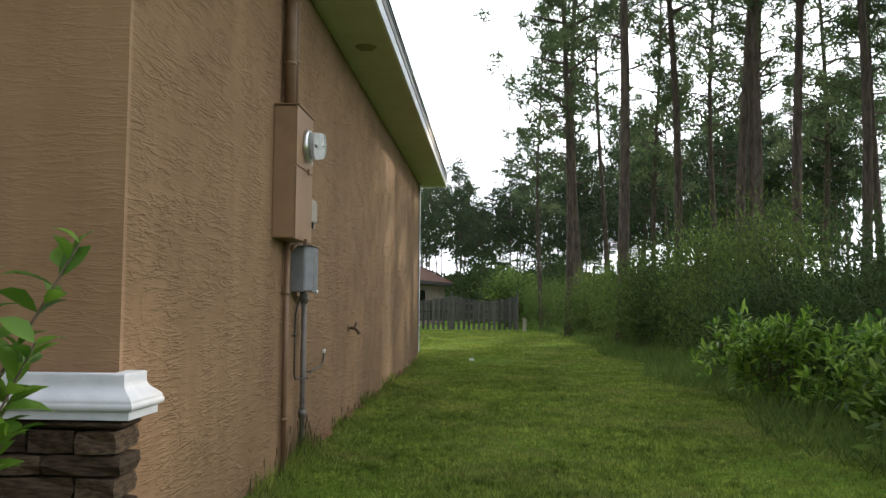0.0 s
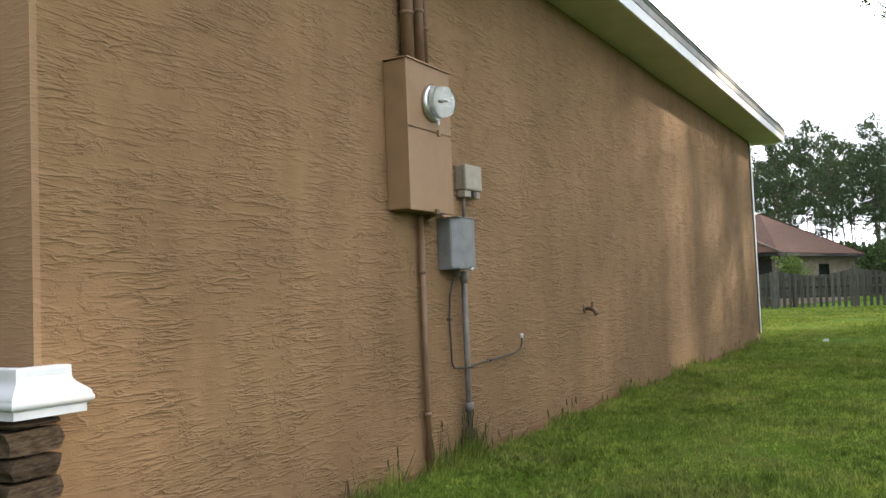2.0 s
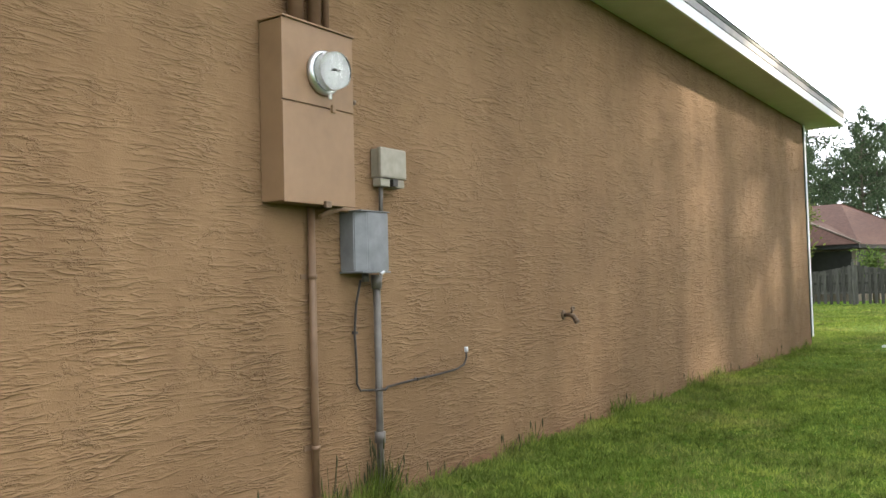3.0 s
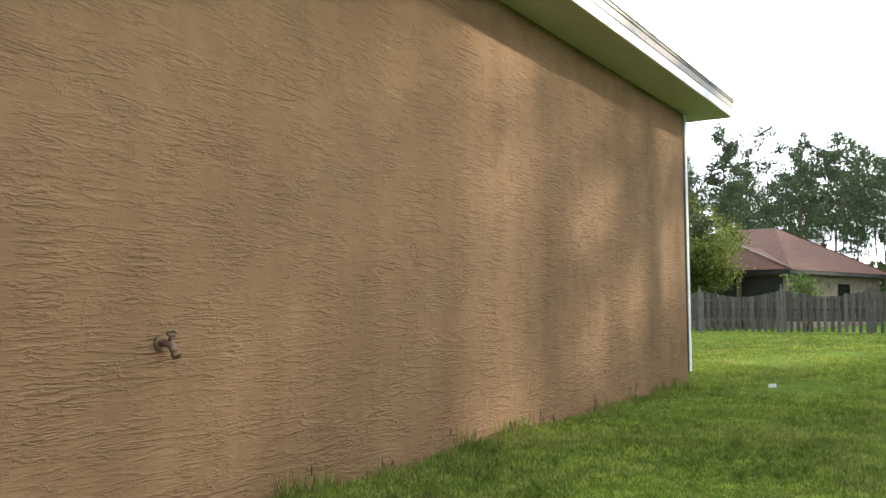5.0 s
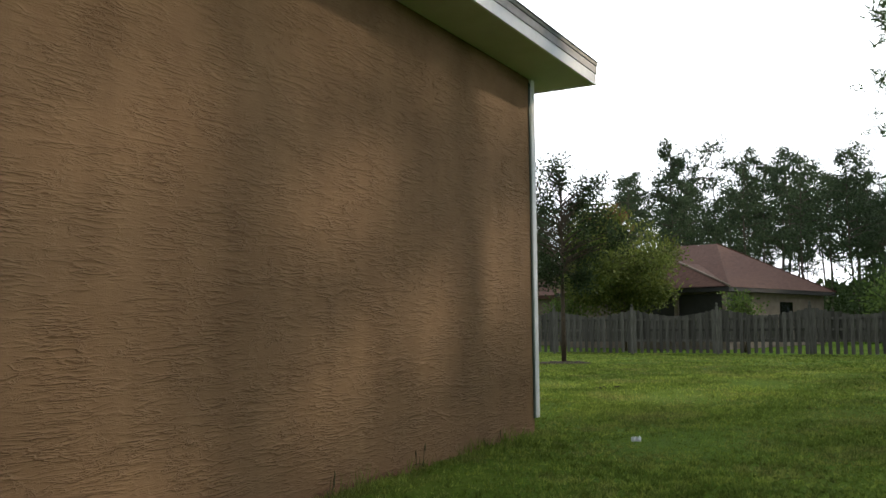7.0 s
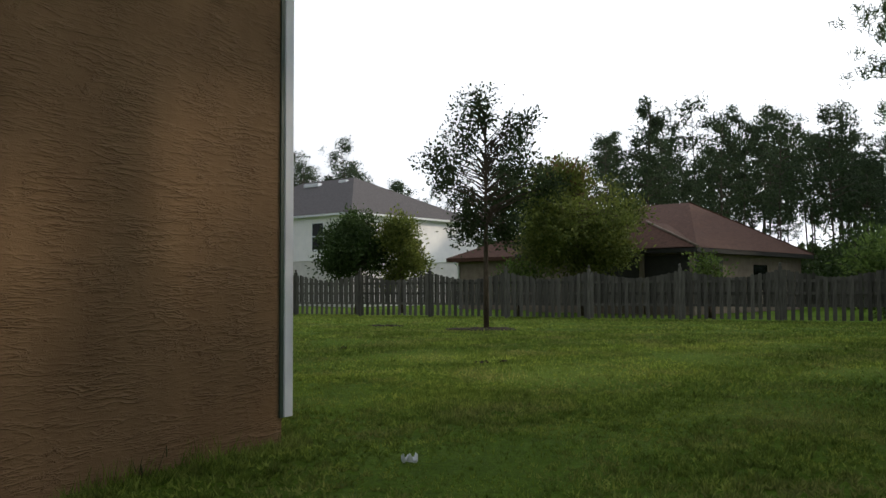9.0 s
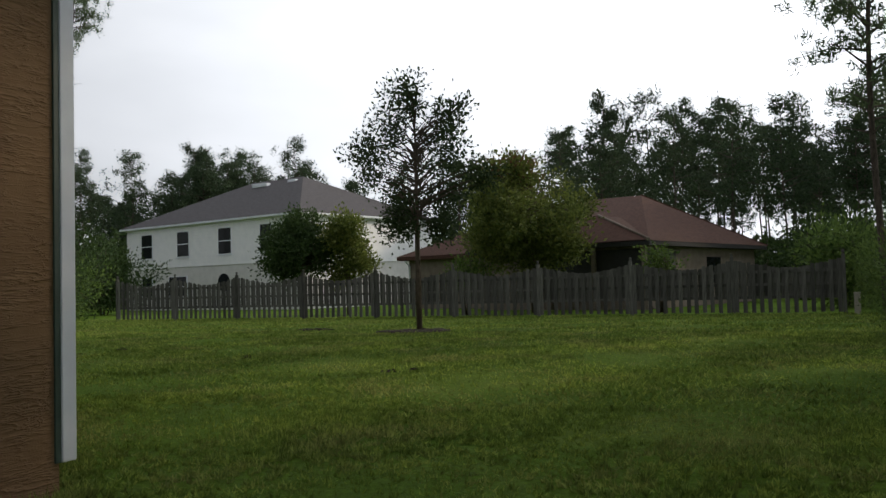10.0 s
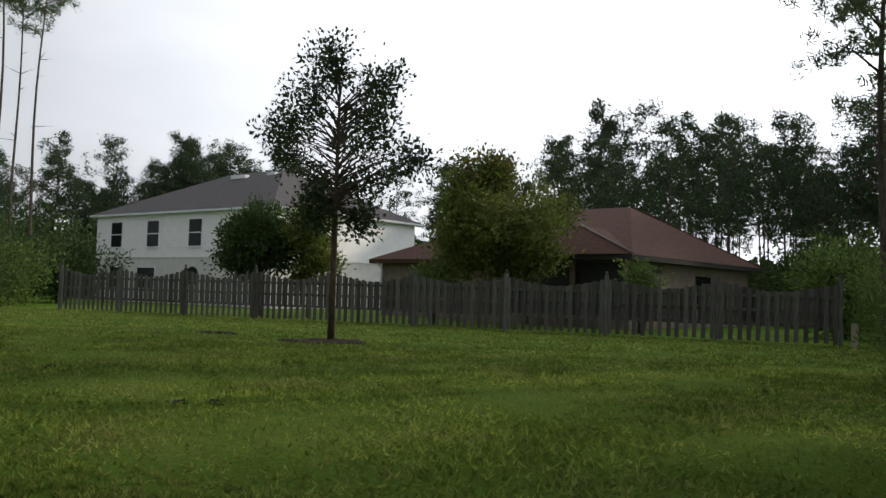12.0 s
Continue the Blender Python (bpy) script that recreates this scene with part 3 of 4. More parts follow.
FZ = -0.17


def fence():
    t = thing("fence", "weathered grey wooden shadowbox fence with scalloped tops", "fence")
    run = (FB - FA)
    d = run.normalized()
    yaw = math.degrees(math.atan2(d.y, d.x))
    n_sec = 9
    sec = run.length / n_sec

    def put(name, me, s, off, z, k=0.0):
        ob = new(name, me)
        ob.parent = t
        p = FA + d * s + Vector((-d.y, d.x)) * off
        ob.matrix_world = pose(p.x, p.y, z, k, 0, yaw)
        return ob

    bm = bmesh.new()
    box(bm, -0.055, 0.055, -0.055, 0.055, -0.2, 1.86, 0.006)
    post = finish("post", bm, FENCE_WOOD)
    bm = bmesh.new()
    tube(bm, [(0, 0, 1.86), (0, 0, 1.885), (0, 0, 1.92), (0, 0, 1.955), (0, 0, 1.985), (0, 0, 1.995)], [0.035, 0.03, 0.045, 0.048, 0.03, 0.006], 10)
    knob = finish("finial", bm, FENCE_WOOD)
    rails = finish("rail", box(bmesh.new(), 0.0, sec, -0.02, 0.02, -0.045, 0.045, 0.004), FENCE_WOOD)
    heights = [1.5 + 0.03 * k for k in range(10)]
    pick, short = [], []
    for h in heights:
        bm = bmesh.new()
        w = 0.064
        extrude_profile(bm, [(-w, 0.06), (w, 0.06), (w, h - 0.03), (w - 0.03, h), (-w + 0.03, h), (-w, h - 0.03)], lambda u, v: (u, -0.009, v), lambda u, v: (u, 0.009, v))
        pick.append(finish("picket", bm, FENCE_WOOD))
        bm = bmesh.new()
        extrude_profile(bm, [(-w, 0.5), (w, 0.5), (w, h - 0.03), (w - 0.03, h), (-w + 0.03, h), (-w, h - 0.03)], lambda u, v: (u, -0.009, v), lambda u, v: (u, 0.009, v))
        short.append(finish("back_picket", bm, FENCE_WOOD))
    rng = random.Random(5)
    for k in range(n_sec + 1):
        ob = put("post", post, k * sec, 0.0, FZ)
        kn = new("finial", knob)
        kn.parent = ob
    for k in range(n_sec):
        for z in (0.54, 0.95, 1.36):
            put("rail", rails, k * sec, 0.0, FZ + z)
        m = 13
        for j in range(m):
            u = (j + 0.5) / m
            h = 1.5 + 0.28 * abs(2 * u - 1) ** 1.7
            me = pick[min(9, max(0, round((h - 1.5) / 0.03)))]
            put("picket", me, (k + u) * sec + rng.uniform(-0.01, 0.01), -0.031, FZ + rng.uniform(-0.015, 0.015), rng.uniform(-0.4, 0.4))
            put("back_picket", short[min(9, max(0, round((h - 1.5) / 0.03)))], (k + u) * sec + sec / m / 2 + rng.uniform(-0.01, 0.01), 0.031, FZ + rng.uniform(-0.015, 0.015))


fence()

# ---- neighbouring houses ----


def hip_roof(bm, L, W, z0, rise, o):
    """Hip roof with thickness over a rectangle from (0, 0) to (L, W), overhang o."""
    x0, x1, y0, y1 = -o, L + o, -o, W + o
    if x1 - x0 >= y1 - y0:
        h = (y1 - y0) / 2
        a, b = (x0 + h, y0 + h, z0 + rise), (x1 - h, y0 + h, z0 + rise)
    else:
        h = (x1 - x0) / 2
        a, b = (x0 + h, y0 + h, z0 + rise), (x0 + h, y1 - h, z0 + rise)
    lo = [bm.verts.new(p) for p in ((x0, y0, z0), (x1, y0, z0), (x1, y1, z0), (x0, y1, z0))]
    a, b = bm.verts.new(a), bm.verts.new(b)
    if x1 - x0 >= y1 - y0:
        quads = ((lo[0], lo[1], b, a), (lo[2], lo[3], a, b), (lo[1], lo[2], b), (lo[3], lo[0], a))
    else:
        quads = ((lo[1], lo[2], b, a), (lo[3], lo[0], a, b), (lo[0], lo[1], a), (lo[2], lo[3], b))
    for q in quads:
        bm.faces.new(q)
    bm.faces.new(lo[::-1])
    return bm


def far_window(parent, u, z, w, h):
    """A framed sash window on the front (y = 0) of a house, in the house's own axes."""
    win = part("window", box(bmesh.new(), u - w / 2, u + w / 2, -0.085, -0.004, z, z + h), WINDOW, parent, "dark sash window")
    bm = bmesh.new()
    f = 0.035
    for a in ((u - w / 2 - f, u - w / 2, z - f, z + h + f), (u + w / 2, u + w / 2 + f, z - f, z + h + f), (u - w / 2, u + w / 2, z + h, z + h + f), (u - w / 2, u + w / 2, z + h / 2 - 0.03, z + h / 2 + 0.03)):
        box(bm, a[0], a[1], -0.1, -0.003, a[2], a[3])
    part("frame", bm, WHITE_PAINT, win)
    part("sill", box(bmesh.new(), u - w / 2 - 0.1, u + w / 2 + 0.1, -0.14, -0.003, z - 0.12, z - 0.052, 0.01), WHITE_PAINT, win)


def white_house():
    t = thing("white_house", "two-storey white house with grey hip roof behind the fence", "house", at=pose(-46.2, 58.85, -0.16, 0, 0, -11.5))
    L, W = 18.6, 13.0
    part("lower_wall", box(bmesh.new(), 0, L, 0, W, -0.3, 2.95), LOWER_WALL, t, "pale grey ground floor wall")
    up = part("upper_wall", box(bmesh.new(), -0.03, L + 0.03, -0.03, W + 0.03, 2.953, 5.85), SIDING, t, "white lap siding upper storey")
    for k in range(13):
        bm = bmesh.new()
        extrude_profile(bm, [(-0.034, 3.0 + k * 0.21), (-0.06, 3.0 + k * 0.21), (-0.034, 3.2 + k * 0.21)], lambda u, v: (-0.03, u, v), lambda u, v: (L + 0.03, u, v))
        part("siding_board", bm, SIDING, up)
        bm = bmesh.new()
        extrude_profile(bm, [(L + 0.034, 3.0 + k * 0.21), (L + 0.06, 3.0 + k * 0.21), (L + 0.034, 3.2 + k * 0.21)], lambda u, v: (u, -0.03, v), lambda u, v: (u, W + 0.03, v))
        part("siding_board", bm, SIDING, up)
    roof = part("roof", hip_roof(bmesh.new(), L, W, 5.98, 3.4, 0.45), SHINGLE_GREY, t, "grey shingled hip roof")
    part("fascia", box(bmesh.new(), -0.44, L + 0.44, -0.44, W + 0.44, 5.853, 5.976, 0.01), WHITE_PAINT, roof, "white fascia")
    part("roof_vent", box(bmesh.new(), 8.0, 9.6, 5.2, 5.6, 8.78, 9.05, 0.03), WHITE_PAINT, roof, "pale ridge vent")
    part("roof_vent", box(bmesh.new(), 11.4, 12.2, 5.6, 6.0, 8.9, 9.12, 0.03), WHITE_PAINT, roof, "pale ridge vent")
    for u in (2.55, 6.85, 11.4):
        far_window(t, u, 3.72, 1.3, 1.7)
    far_window(t, 2.55, 0.95, 1.2, 1.35)
    far_window(t, 6.2, 0.95, 2.0, 1.35)
    bm = bmesh.new()
    tube(bm, [(11.2, -0.06, 1.8), (11.2, -0.004, 1.8)], 0.6, 24)
    part("round_window", bm, WINDOW, t, "round-topped dark window")
    far_window(t, 15.5, 3.72, 1.05, 1.7)


def brown_house():
    yaw = math.degrees(math.atan2(0.967, 0.254)) - 90
    t = thing("brown_house", "single-storey tan house with brown hip roof", "house", at=pose(-4.45, 45.9, -0.16, 0, 0, yaw))
    o = 0.5
    part("wall", box(bmesh.new(), -9.6 + o, -o, o, 12.8 - o, -0.3, 2.62), TAN_WALL, t)
    bm = bmesh.new()
    G, R, L, B = [bm.verts.new(p) for p in ((0, 0, 2.8), (0, 12.8, 2.8), (-9.6, 0, 2.8), (-9.6, 12.8, 2.8))]
    T, U = bm.verts.new((-4.5, 8.0, 5.5)), bm.verts.new((-8.4, 8.9, 5.62))
    for q in ((G, R, T), (G, T, U), (G, U, L), (R, B, T), (B, U, T), (L, U, B), (L, B, R, G)):
        bm.faces.new(q)
    roof = part("roof", bm, SHINGLE_BROWN, t, "brown shingled hip roof")
    # the eave's shade is put into this fascia as a near-black colour
    part("fascia", box(bmesh.new(), -9.58, -0.02, 0.02, 12.78, 2.6, 2.797, 0.01), SCREEN_AND_SHADE, roof, "fascia coloured near-black for shade")
    bm = bmesh.new()
    A, B, P, V = [bm.verts.new(p) for p in ((0.03, -0.03, 2.83), (-7.2, -0.03, 2.83), (-3.6, 2.2, 4.15), (-3.6, 4.3, 4.15))]
    for q in ((A, B, P), (A, P, V), (B, V, P)):
        bm.faces.new(q)
    part("porch_roof", bm, SHINGLE_BROWN, t, "brown shingled porch hip")
    part("hip_cap", tube(bmesh.new(), [(0.03, -0.03, 2.85), (-3.6, 2.2, 4.17)], 0.06, 6), TAN_WALL, roof, "pale worn hip cap")
    part("hip_cap", tube(bmesh.new(), [(0, 12.8, 2.82), (-4.5, 8.0, 5.51)], 0.045, 6), SHINGLE_BROWN, roof)
    # wing that runs on behind the trees
    part("wing_wall", box(bmesh.new(), -16.0, -9.12, 3.0, 11.0, -0.3, 2.62), TAN_WALL, t)
    bm = hip_roof(bmesh.new(), 6.5, 8.0, 2.8, 1.75, o)
    bmesh.ops.translate(bm, verts=bm.verts, vec=(-16.0, 3.0, 0))
    wr = part("wing_roof", bm, SHINGLE_BROWN, t)
    part("fascia", box(bmesh.new(), -16.48, -9.7, 2.52, 11.48, 2.6, 2.797, 0.01), SHINGLE_BROWN, wr)
    part("downspout", tube(bmesh.new(), [(-15.9, 2.55, 2.6), (-15.9, 2.9, 2.3), (-15.9, 2.92, 0.0)], 0.05, 8), WHITE_PAINT, t, "pale downspout")
    # screened porch on the front corner
    part("porch_screen", box(bmesh.new(), -5.2, -0.46, 0.42, 0.496, 0.4, 2.5), SCREEN_AND_SHADE, t, "dark screened porch opening")
    part("porch_screen", box(bmesh.new(), -0.496, -0.42, 0.5, 3.2, 0.4, 2.5), SCREEN_AND_SHADE, t, "dark screened porch opening")
    for x in (-5.2, -2.8, -0.42):
        part("porch_post", box(bmesh.new(), x - 0.1, x + 0.1, 0.3, 0.415, -0.2, 2.6, 0.01), TAN_WALL, t)
    part("window", box(bmesh.new(), -0.495, -0.46, 6.5, 8.0, 1.0, 2.2), WINDOW, t)


white_house()
brown_house()

# ---- trees ----


def pine_arrays(rng, H, crown_from, spread, clumps, needles, nlen, nwid, sides=9, girth=1.0, per_limb=5, puff=0.16):
    """Trunk and limb tubes, and needle triangles, of one pine."""
    bm = bmesh.new()
    bend = rng.normal(0, 0.012, 2)
    ph = rng.uniform(0, 6)
    def axis(z):
        return Vector((bend[0] * z + 0.12 * math.sin(z * 0.35 + ph), bend[1] * z + 0.12 * math.cos(z * 0.3 + ph), z))
    base_r = (0.0066 * H + 0.02) * girth
    zs = np.linspace(-0.3, H * 0.985, 12)
    tube(bm, [axis(z) for z in zs], [max(0.02, base_r * (1.12 if z < 0.2 else 1) * (1 - 0.82 * max(z, 0) / H)) for z in zs], sides)
    V, F, off = [], [], 0
    nb = clumps
    for k in range(nb):
        s = (k + rng.uniform(0, 1)) / nb
        z = H * (crown_from + (1 - crown_from) * s)
        a = rng.uniform(0, 2 * math.pi)
        prof = (0.35 + 0.65 * math.sin(math.pi * min(1, 0.25 + 0.72 * s))) * (1.0 if s < 0.9 else 0.55)
        ln = spread * prof * rng.uniform(0.45, 1.15)
        lift = rng.uniform(-0.1, 0.45)
        p0 = axis(z)
        p2 = p0 + Vector((math.cos(a) * ln, math.sin(a) * ln, ln * lift))
        p1 = (p0 + p2) / 2 + Vector((0, 0, 0.1 * ln))
        tube(bm, [p0, p1, p2], [0.035 + 0.01 * ln, 0.025, 0.01], 3, False)
        for j in range(per_limb):
            f = rng.uniform(0.35, 1.08)
            c = np.array(p0.lerp(p2, f)) + rng.normal(0, 0.2 + 0.05 * ln, 3) * [1, 1, 0.6]
            n = needles
            d = unit(rng.normal(size=(n, 3)) + [0.5 * math.cos(a), 0.5 * math.sin(a), 0.45])
            at = c + rng.normal(0, puff, (n, 3))
            v, fc = blades(rng, at, d, rng.uniform(0.6, 1.2, n) * nlen, nwid)
            V.append(v)
            F.append(fc + off)
            off += len(v)
    # dead stubs below the crown
    for k in range(7):
        z = H * rng.uniform(0.25, crown_from)
        a = rng.uniform(0, 6.28)
        ln = rng.uniform(0.3, 1.3)
        p = axis(z)
        tube(bm, [p, p + Vector((math.cos(a) * ln, math.sin(a) * ln, rng.uniform(-0.1, 0.3)))], [0.03, 0.008], 4, False)
    return bm, np.concatenate(V), np.concatenate(F)


PINE_LABEL = "tall pine with bare trunk and tufted needle crown"


def make_pine(seed, H, crown_from, spread, clumps=56, needles=36, nlen=0.31, nwid=0.052, girth=1.0):
    rng = np.random.default_rng(seed)
    bm, v, f = pine_arrays(rng, H, crown_from, spread, clumps, needles, nlen, nwid, 9, girth, 5, 0.13)
    t = thing("pine_tree", PINE_LABEL, "tree", "pines at the edge of the lot")
    part("trunk", bm, BARK, t, normals=False)
    c = new("crown", quick_mesh("crown", v, f, NEEDLE))
    c.parent = t
    return t


pines = [make_pine(1, 21, 0.42, 2.7), make_pine(2, 19, 0.36, 2.4), make_pine(3, 23, 0.48, 3.0), make_pine(4, 17, 0.33, 2.1), make_pine(5, 24, 0.72, 2.2, 40, girth=0.62)]
used = set()


def place_pine(kind, x, y, turn, size=1.0):
    m = pose(x, y, float(ground_z(x, y)), 0, 0, turn) @ Matrix.Scale(size, 4)
    if kind in used:
        ob = copy_thing(pines[kind], pose(0, 0, 0))
    else:
        used.add(kind)
        ob = pines[kind]
    ob.matrix_basis = m


# edge trees, by bearing and range from the gate end of the side yard
E0, EA, ER = Vector((1.417, -3.28)), Vector((-0.055, 0.9985)), Vector((0.9985, 0.055))
for u, D, kind, size in ((0.208, 22, 0, 1.0), (0.143, 29, 1, 1.0), (0.155, 33, 2, 0.95), (0.111, 43, 1, 0.85), (0.27, 27, 2, 0.9), (0.341, 24, 2, 0.95), (0.364, 29, 0, 0.9),
                         (0.413, 22, 0, 0.97), (0.487, 21, 2, 0.85), (0.5, 26, 1, 1.0), (0.31, 38, 0, 1.0), (0.245, 40, 3, 1.1), (0.44, 38, 1, 1.16), (0.19, 44, 2, 0.9), (0.56, 24, 0, 0.9), (0.62, 30, 2, 1.0)):
    p = E0 + (EA + ER * u) * D
    place_pine(kind, p.x, p.y, 360 * ((u * 977) % 1), size)
# the tall bare stems beyond the white house
for u, D in ((-0.49, 52), (-0.471, 56), (-0.441, 50), (-0.429, 58), (-0.409, 54)):
    p = Vector((3.53, 11.66)) + (Vector((-0.467, 0.884)) + Vector((0.884, 0.467)) * u) * D
    place_pine(4, p.x, p.y, u * 4000, 1.0)
# extra pines, added to cast trunk streaks and crown shade on the side wall
for kind, x, y, turn, size in ((4, 9.0, 21.75, 40, 1.0), (4, 8.0, 19.0, 130, 0.95), (4, 9.6, 24.2, 250, 1.0), (3, 18.0, 31.9, 60, 0.8), (3, 22.0, 40.6, 200, 0.9)):
    place_pine(kind, x, y, turn, size)
rng_ = random.Random(11)
for k in range(34):
    x, y = rng_.uniform(9, 34), rng_.uniform(-4, 62)
    if 9 < x < 25 and 1.35 * x + 1 < y < 1.35 * x + 17:
        continue
    place_pine(rng_.randrange(4), x, y, rng_.uniform(0, 360), rng_.uniform(0.75, 1.05))


def far_woods():
    """Distant pine woods behind the houses, as one mass."""
    V, F, off = [], [], 0
    TV, TF, toff = [], [], 0
    rng = np.random.default_rng(21)
    protos = []
    for s in range(5):
        H = rng.uniform(15, 19)
        bm, v, f = pine_arrays(np.random.default_rng(50 + s), H, 0.41 + 0.045 * s, 3.3, 32, 28, 0.36, 0.125, 5, 1.0, 4, 0.27)
        bmesh.ops.triangulate(bm, faces=bm.faces)
        bm.verts.index_update()
        tv = np.array([q.co[:] for q in bm.verts])
        tf = np.array([[q.index for q in fa.verts] for fa in bm.faces])
        bm.free()
        protos.append((v, f, tv, tf))
    spots = []
    for k in range(140):
        spots.append((rng.uniform(-75, 40), rng.uniform(80, 104), rng.uniform(0.66, 1.02)))
    for k in range(38):
        spots.append((rng.uniform(-85, -60), rng.uniform(50, 90), rng.uniform(0.6, 0.85)))
    for k in range(34):
        spots.append((rng.uniform(-62, -40), rng.uniform(76, 88), rng.uniform(0.6, 0.85)))
    for k in range(36):
        spots.append((rng.uniform(6, 40), rng.uniform(52, 84), rng.uniform(0.8, 1.1)))
    for k in range(24):
        spots.append((rng.uniform(-14, 14), rng.uniform(64, 82), rng.uniform(0.5, 0.72)))
    for x, y, s in spots:
        # low trees behind the white house, where the sky shows over its roof
        if y > 70 and -52 < x < -38:
            s *= 0.5
        v, f, tv, tf = protos[rng.integers(5)]
        a = rng.uniform(0, 6.28)
        R = np.array([[math.cos(a), -math.sin(a), 0], [math.sin(a), math.cos(a), 0], [0, 0, 1]]) * s
        V.append(v @ R.T + [x, y, -0.16])
        F.append(f + off)
        off += len(v)
        TV.append(tv @ R.T + [x, y, -0.16])
        TF.append(tf + toff)
        toff += len(tv)
    # low brush between the trunks
    n = 75000
    bx = rng.uniform(-90, 45, n)
    by = rng.uniform(80, 90, n)
    side = rng.uniform(0, 1, n) < 0.3
    bx = np.where(side, rng.uniform(-84, -56, n), bx)
    by = np.where(side, rng.uniform(50, 84, n), by)
    top = np.interp(bx, [-60, -40, -20], [6.0, 5.4, 4.2]) + 1.0 * np.sin(bx * 0.31) + 0.9 * np.sin(bx * 0.83 + 1) + 0.8 * np.sin(by * 0.9)
    bz = top * rng.uniform(0, 1, n) ** 0.8 - 0.1
    v, f = leaves(rng, np.stack([bx, by, bz], 1), rng.normal(size=(n, 3)) + [0, 0, 0.5], rng.uniform(0.35, 0.7, n), rng.uniform(0.24, 0.42, n))
    m = 26000
    bx, by = rng.uniform(-100, 60, m), rng.uniform(98, 104, m)
    v2, f2 = leaves(rng, np.stack([bx, by, rng.uniform(-0.1, 4.6, m)], 1), rng.normal(size=(m, 3)) + [0, 0, 0.5], rng.uniform(0.7, 1.2, m), rng.uniform(0.5, 0.8, m))
    v, f = np.concatenate([v, v2]), np.concatenate([f, f2 + len(v)])
    brush = new("brush", quick_mesh("brush", v, f, LEAF_DARK))
    t = new("far_woods")
    brush.parent = t
    tagged(t, "distant dark pine woods behind the houses", "woods", "", "stuff")
    for nm, a, b, m in (("needles", V, F, NEEDLE_BACKLIT), ("trunks", TV, TF, BARK)):
        o = new(nm, quick_mesh(nm, np.concatenate(a), np.concatenate(b), m))
        o.parent = t


far_woods()


def lumps(rng, n, centre, size, low=0.0):
    """Centres of leaf clumps filling an uneven rounded crown."""
    d = unit(rng.normal(size=(n, 3)))
    r = rng.uniform(0.25, 1.0, (n, 1)) ** 0.55
    ph = rng.uniform(0, 6.28, 3)
    wob = 1 + 0.22 * np.sin(d[:, :1] * 5 + d[:, 1:2] * 4 + ph[0]) + 0.16 * np.sin(d[:, 2:] * 7 + d[:, :1] * 3 + ph[1])
    p = d * r * wob * size + centre
    return p[p[:, 2] > low]


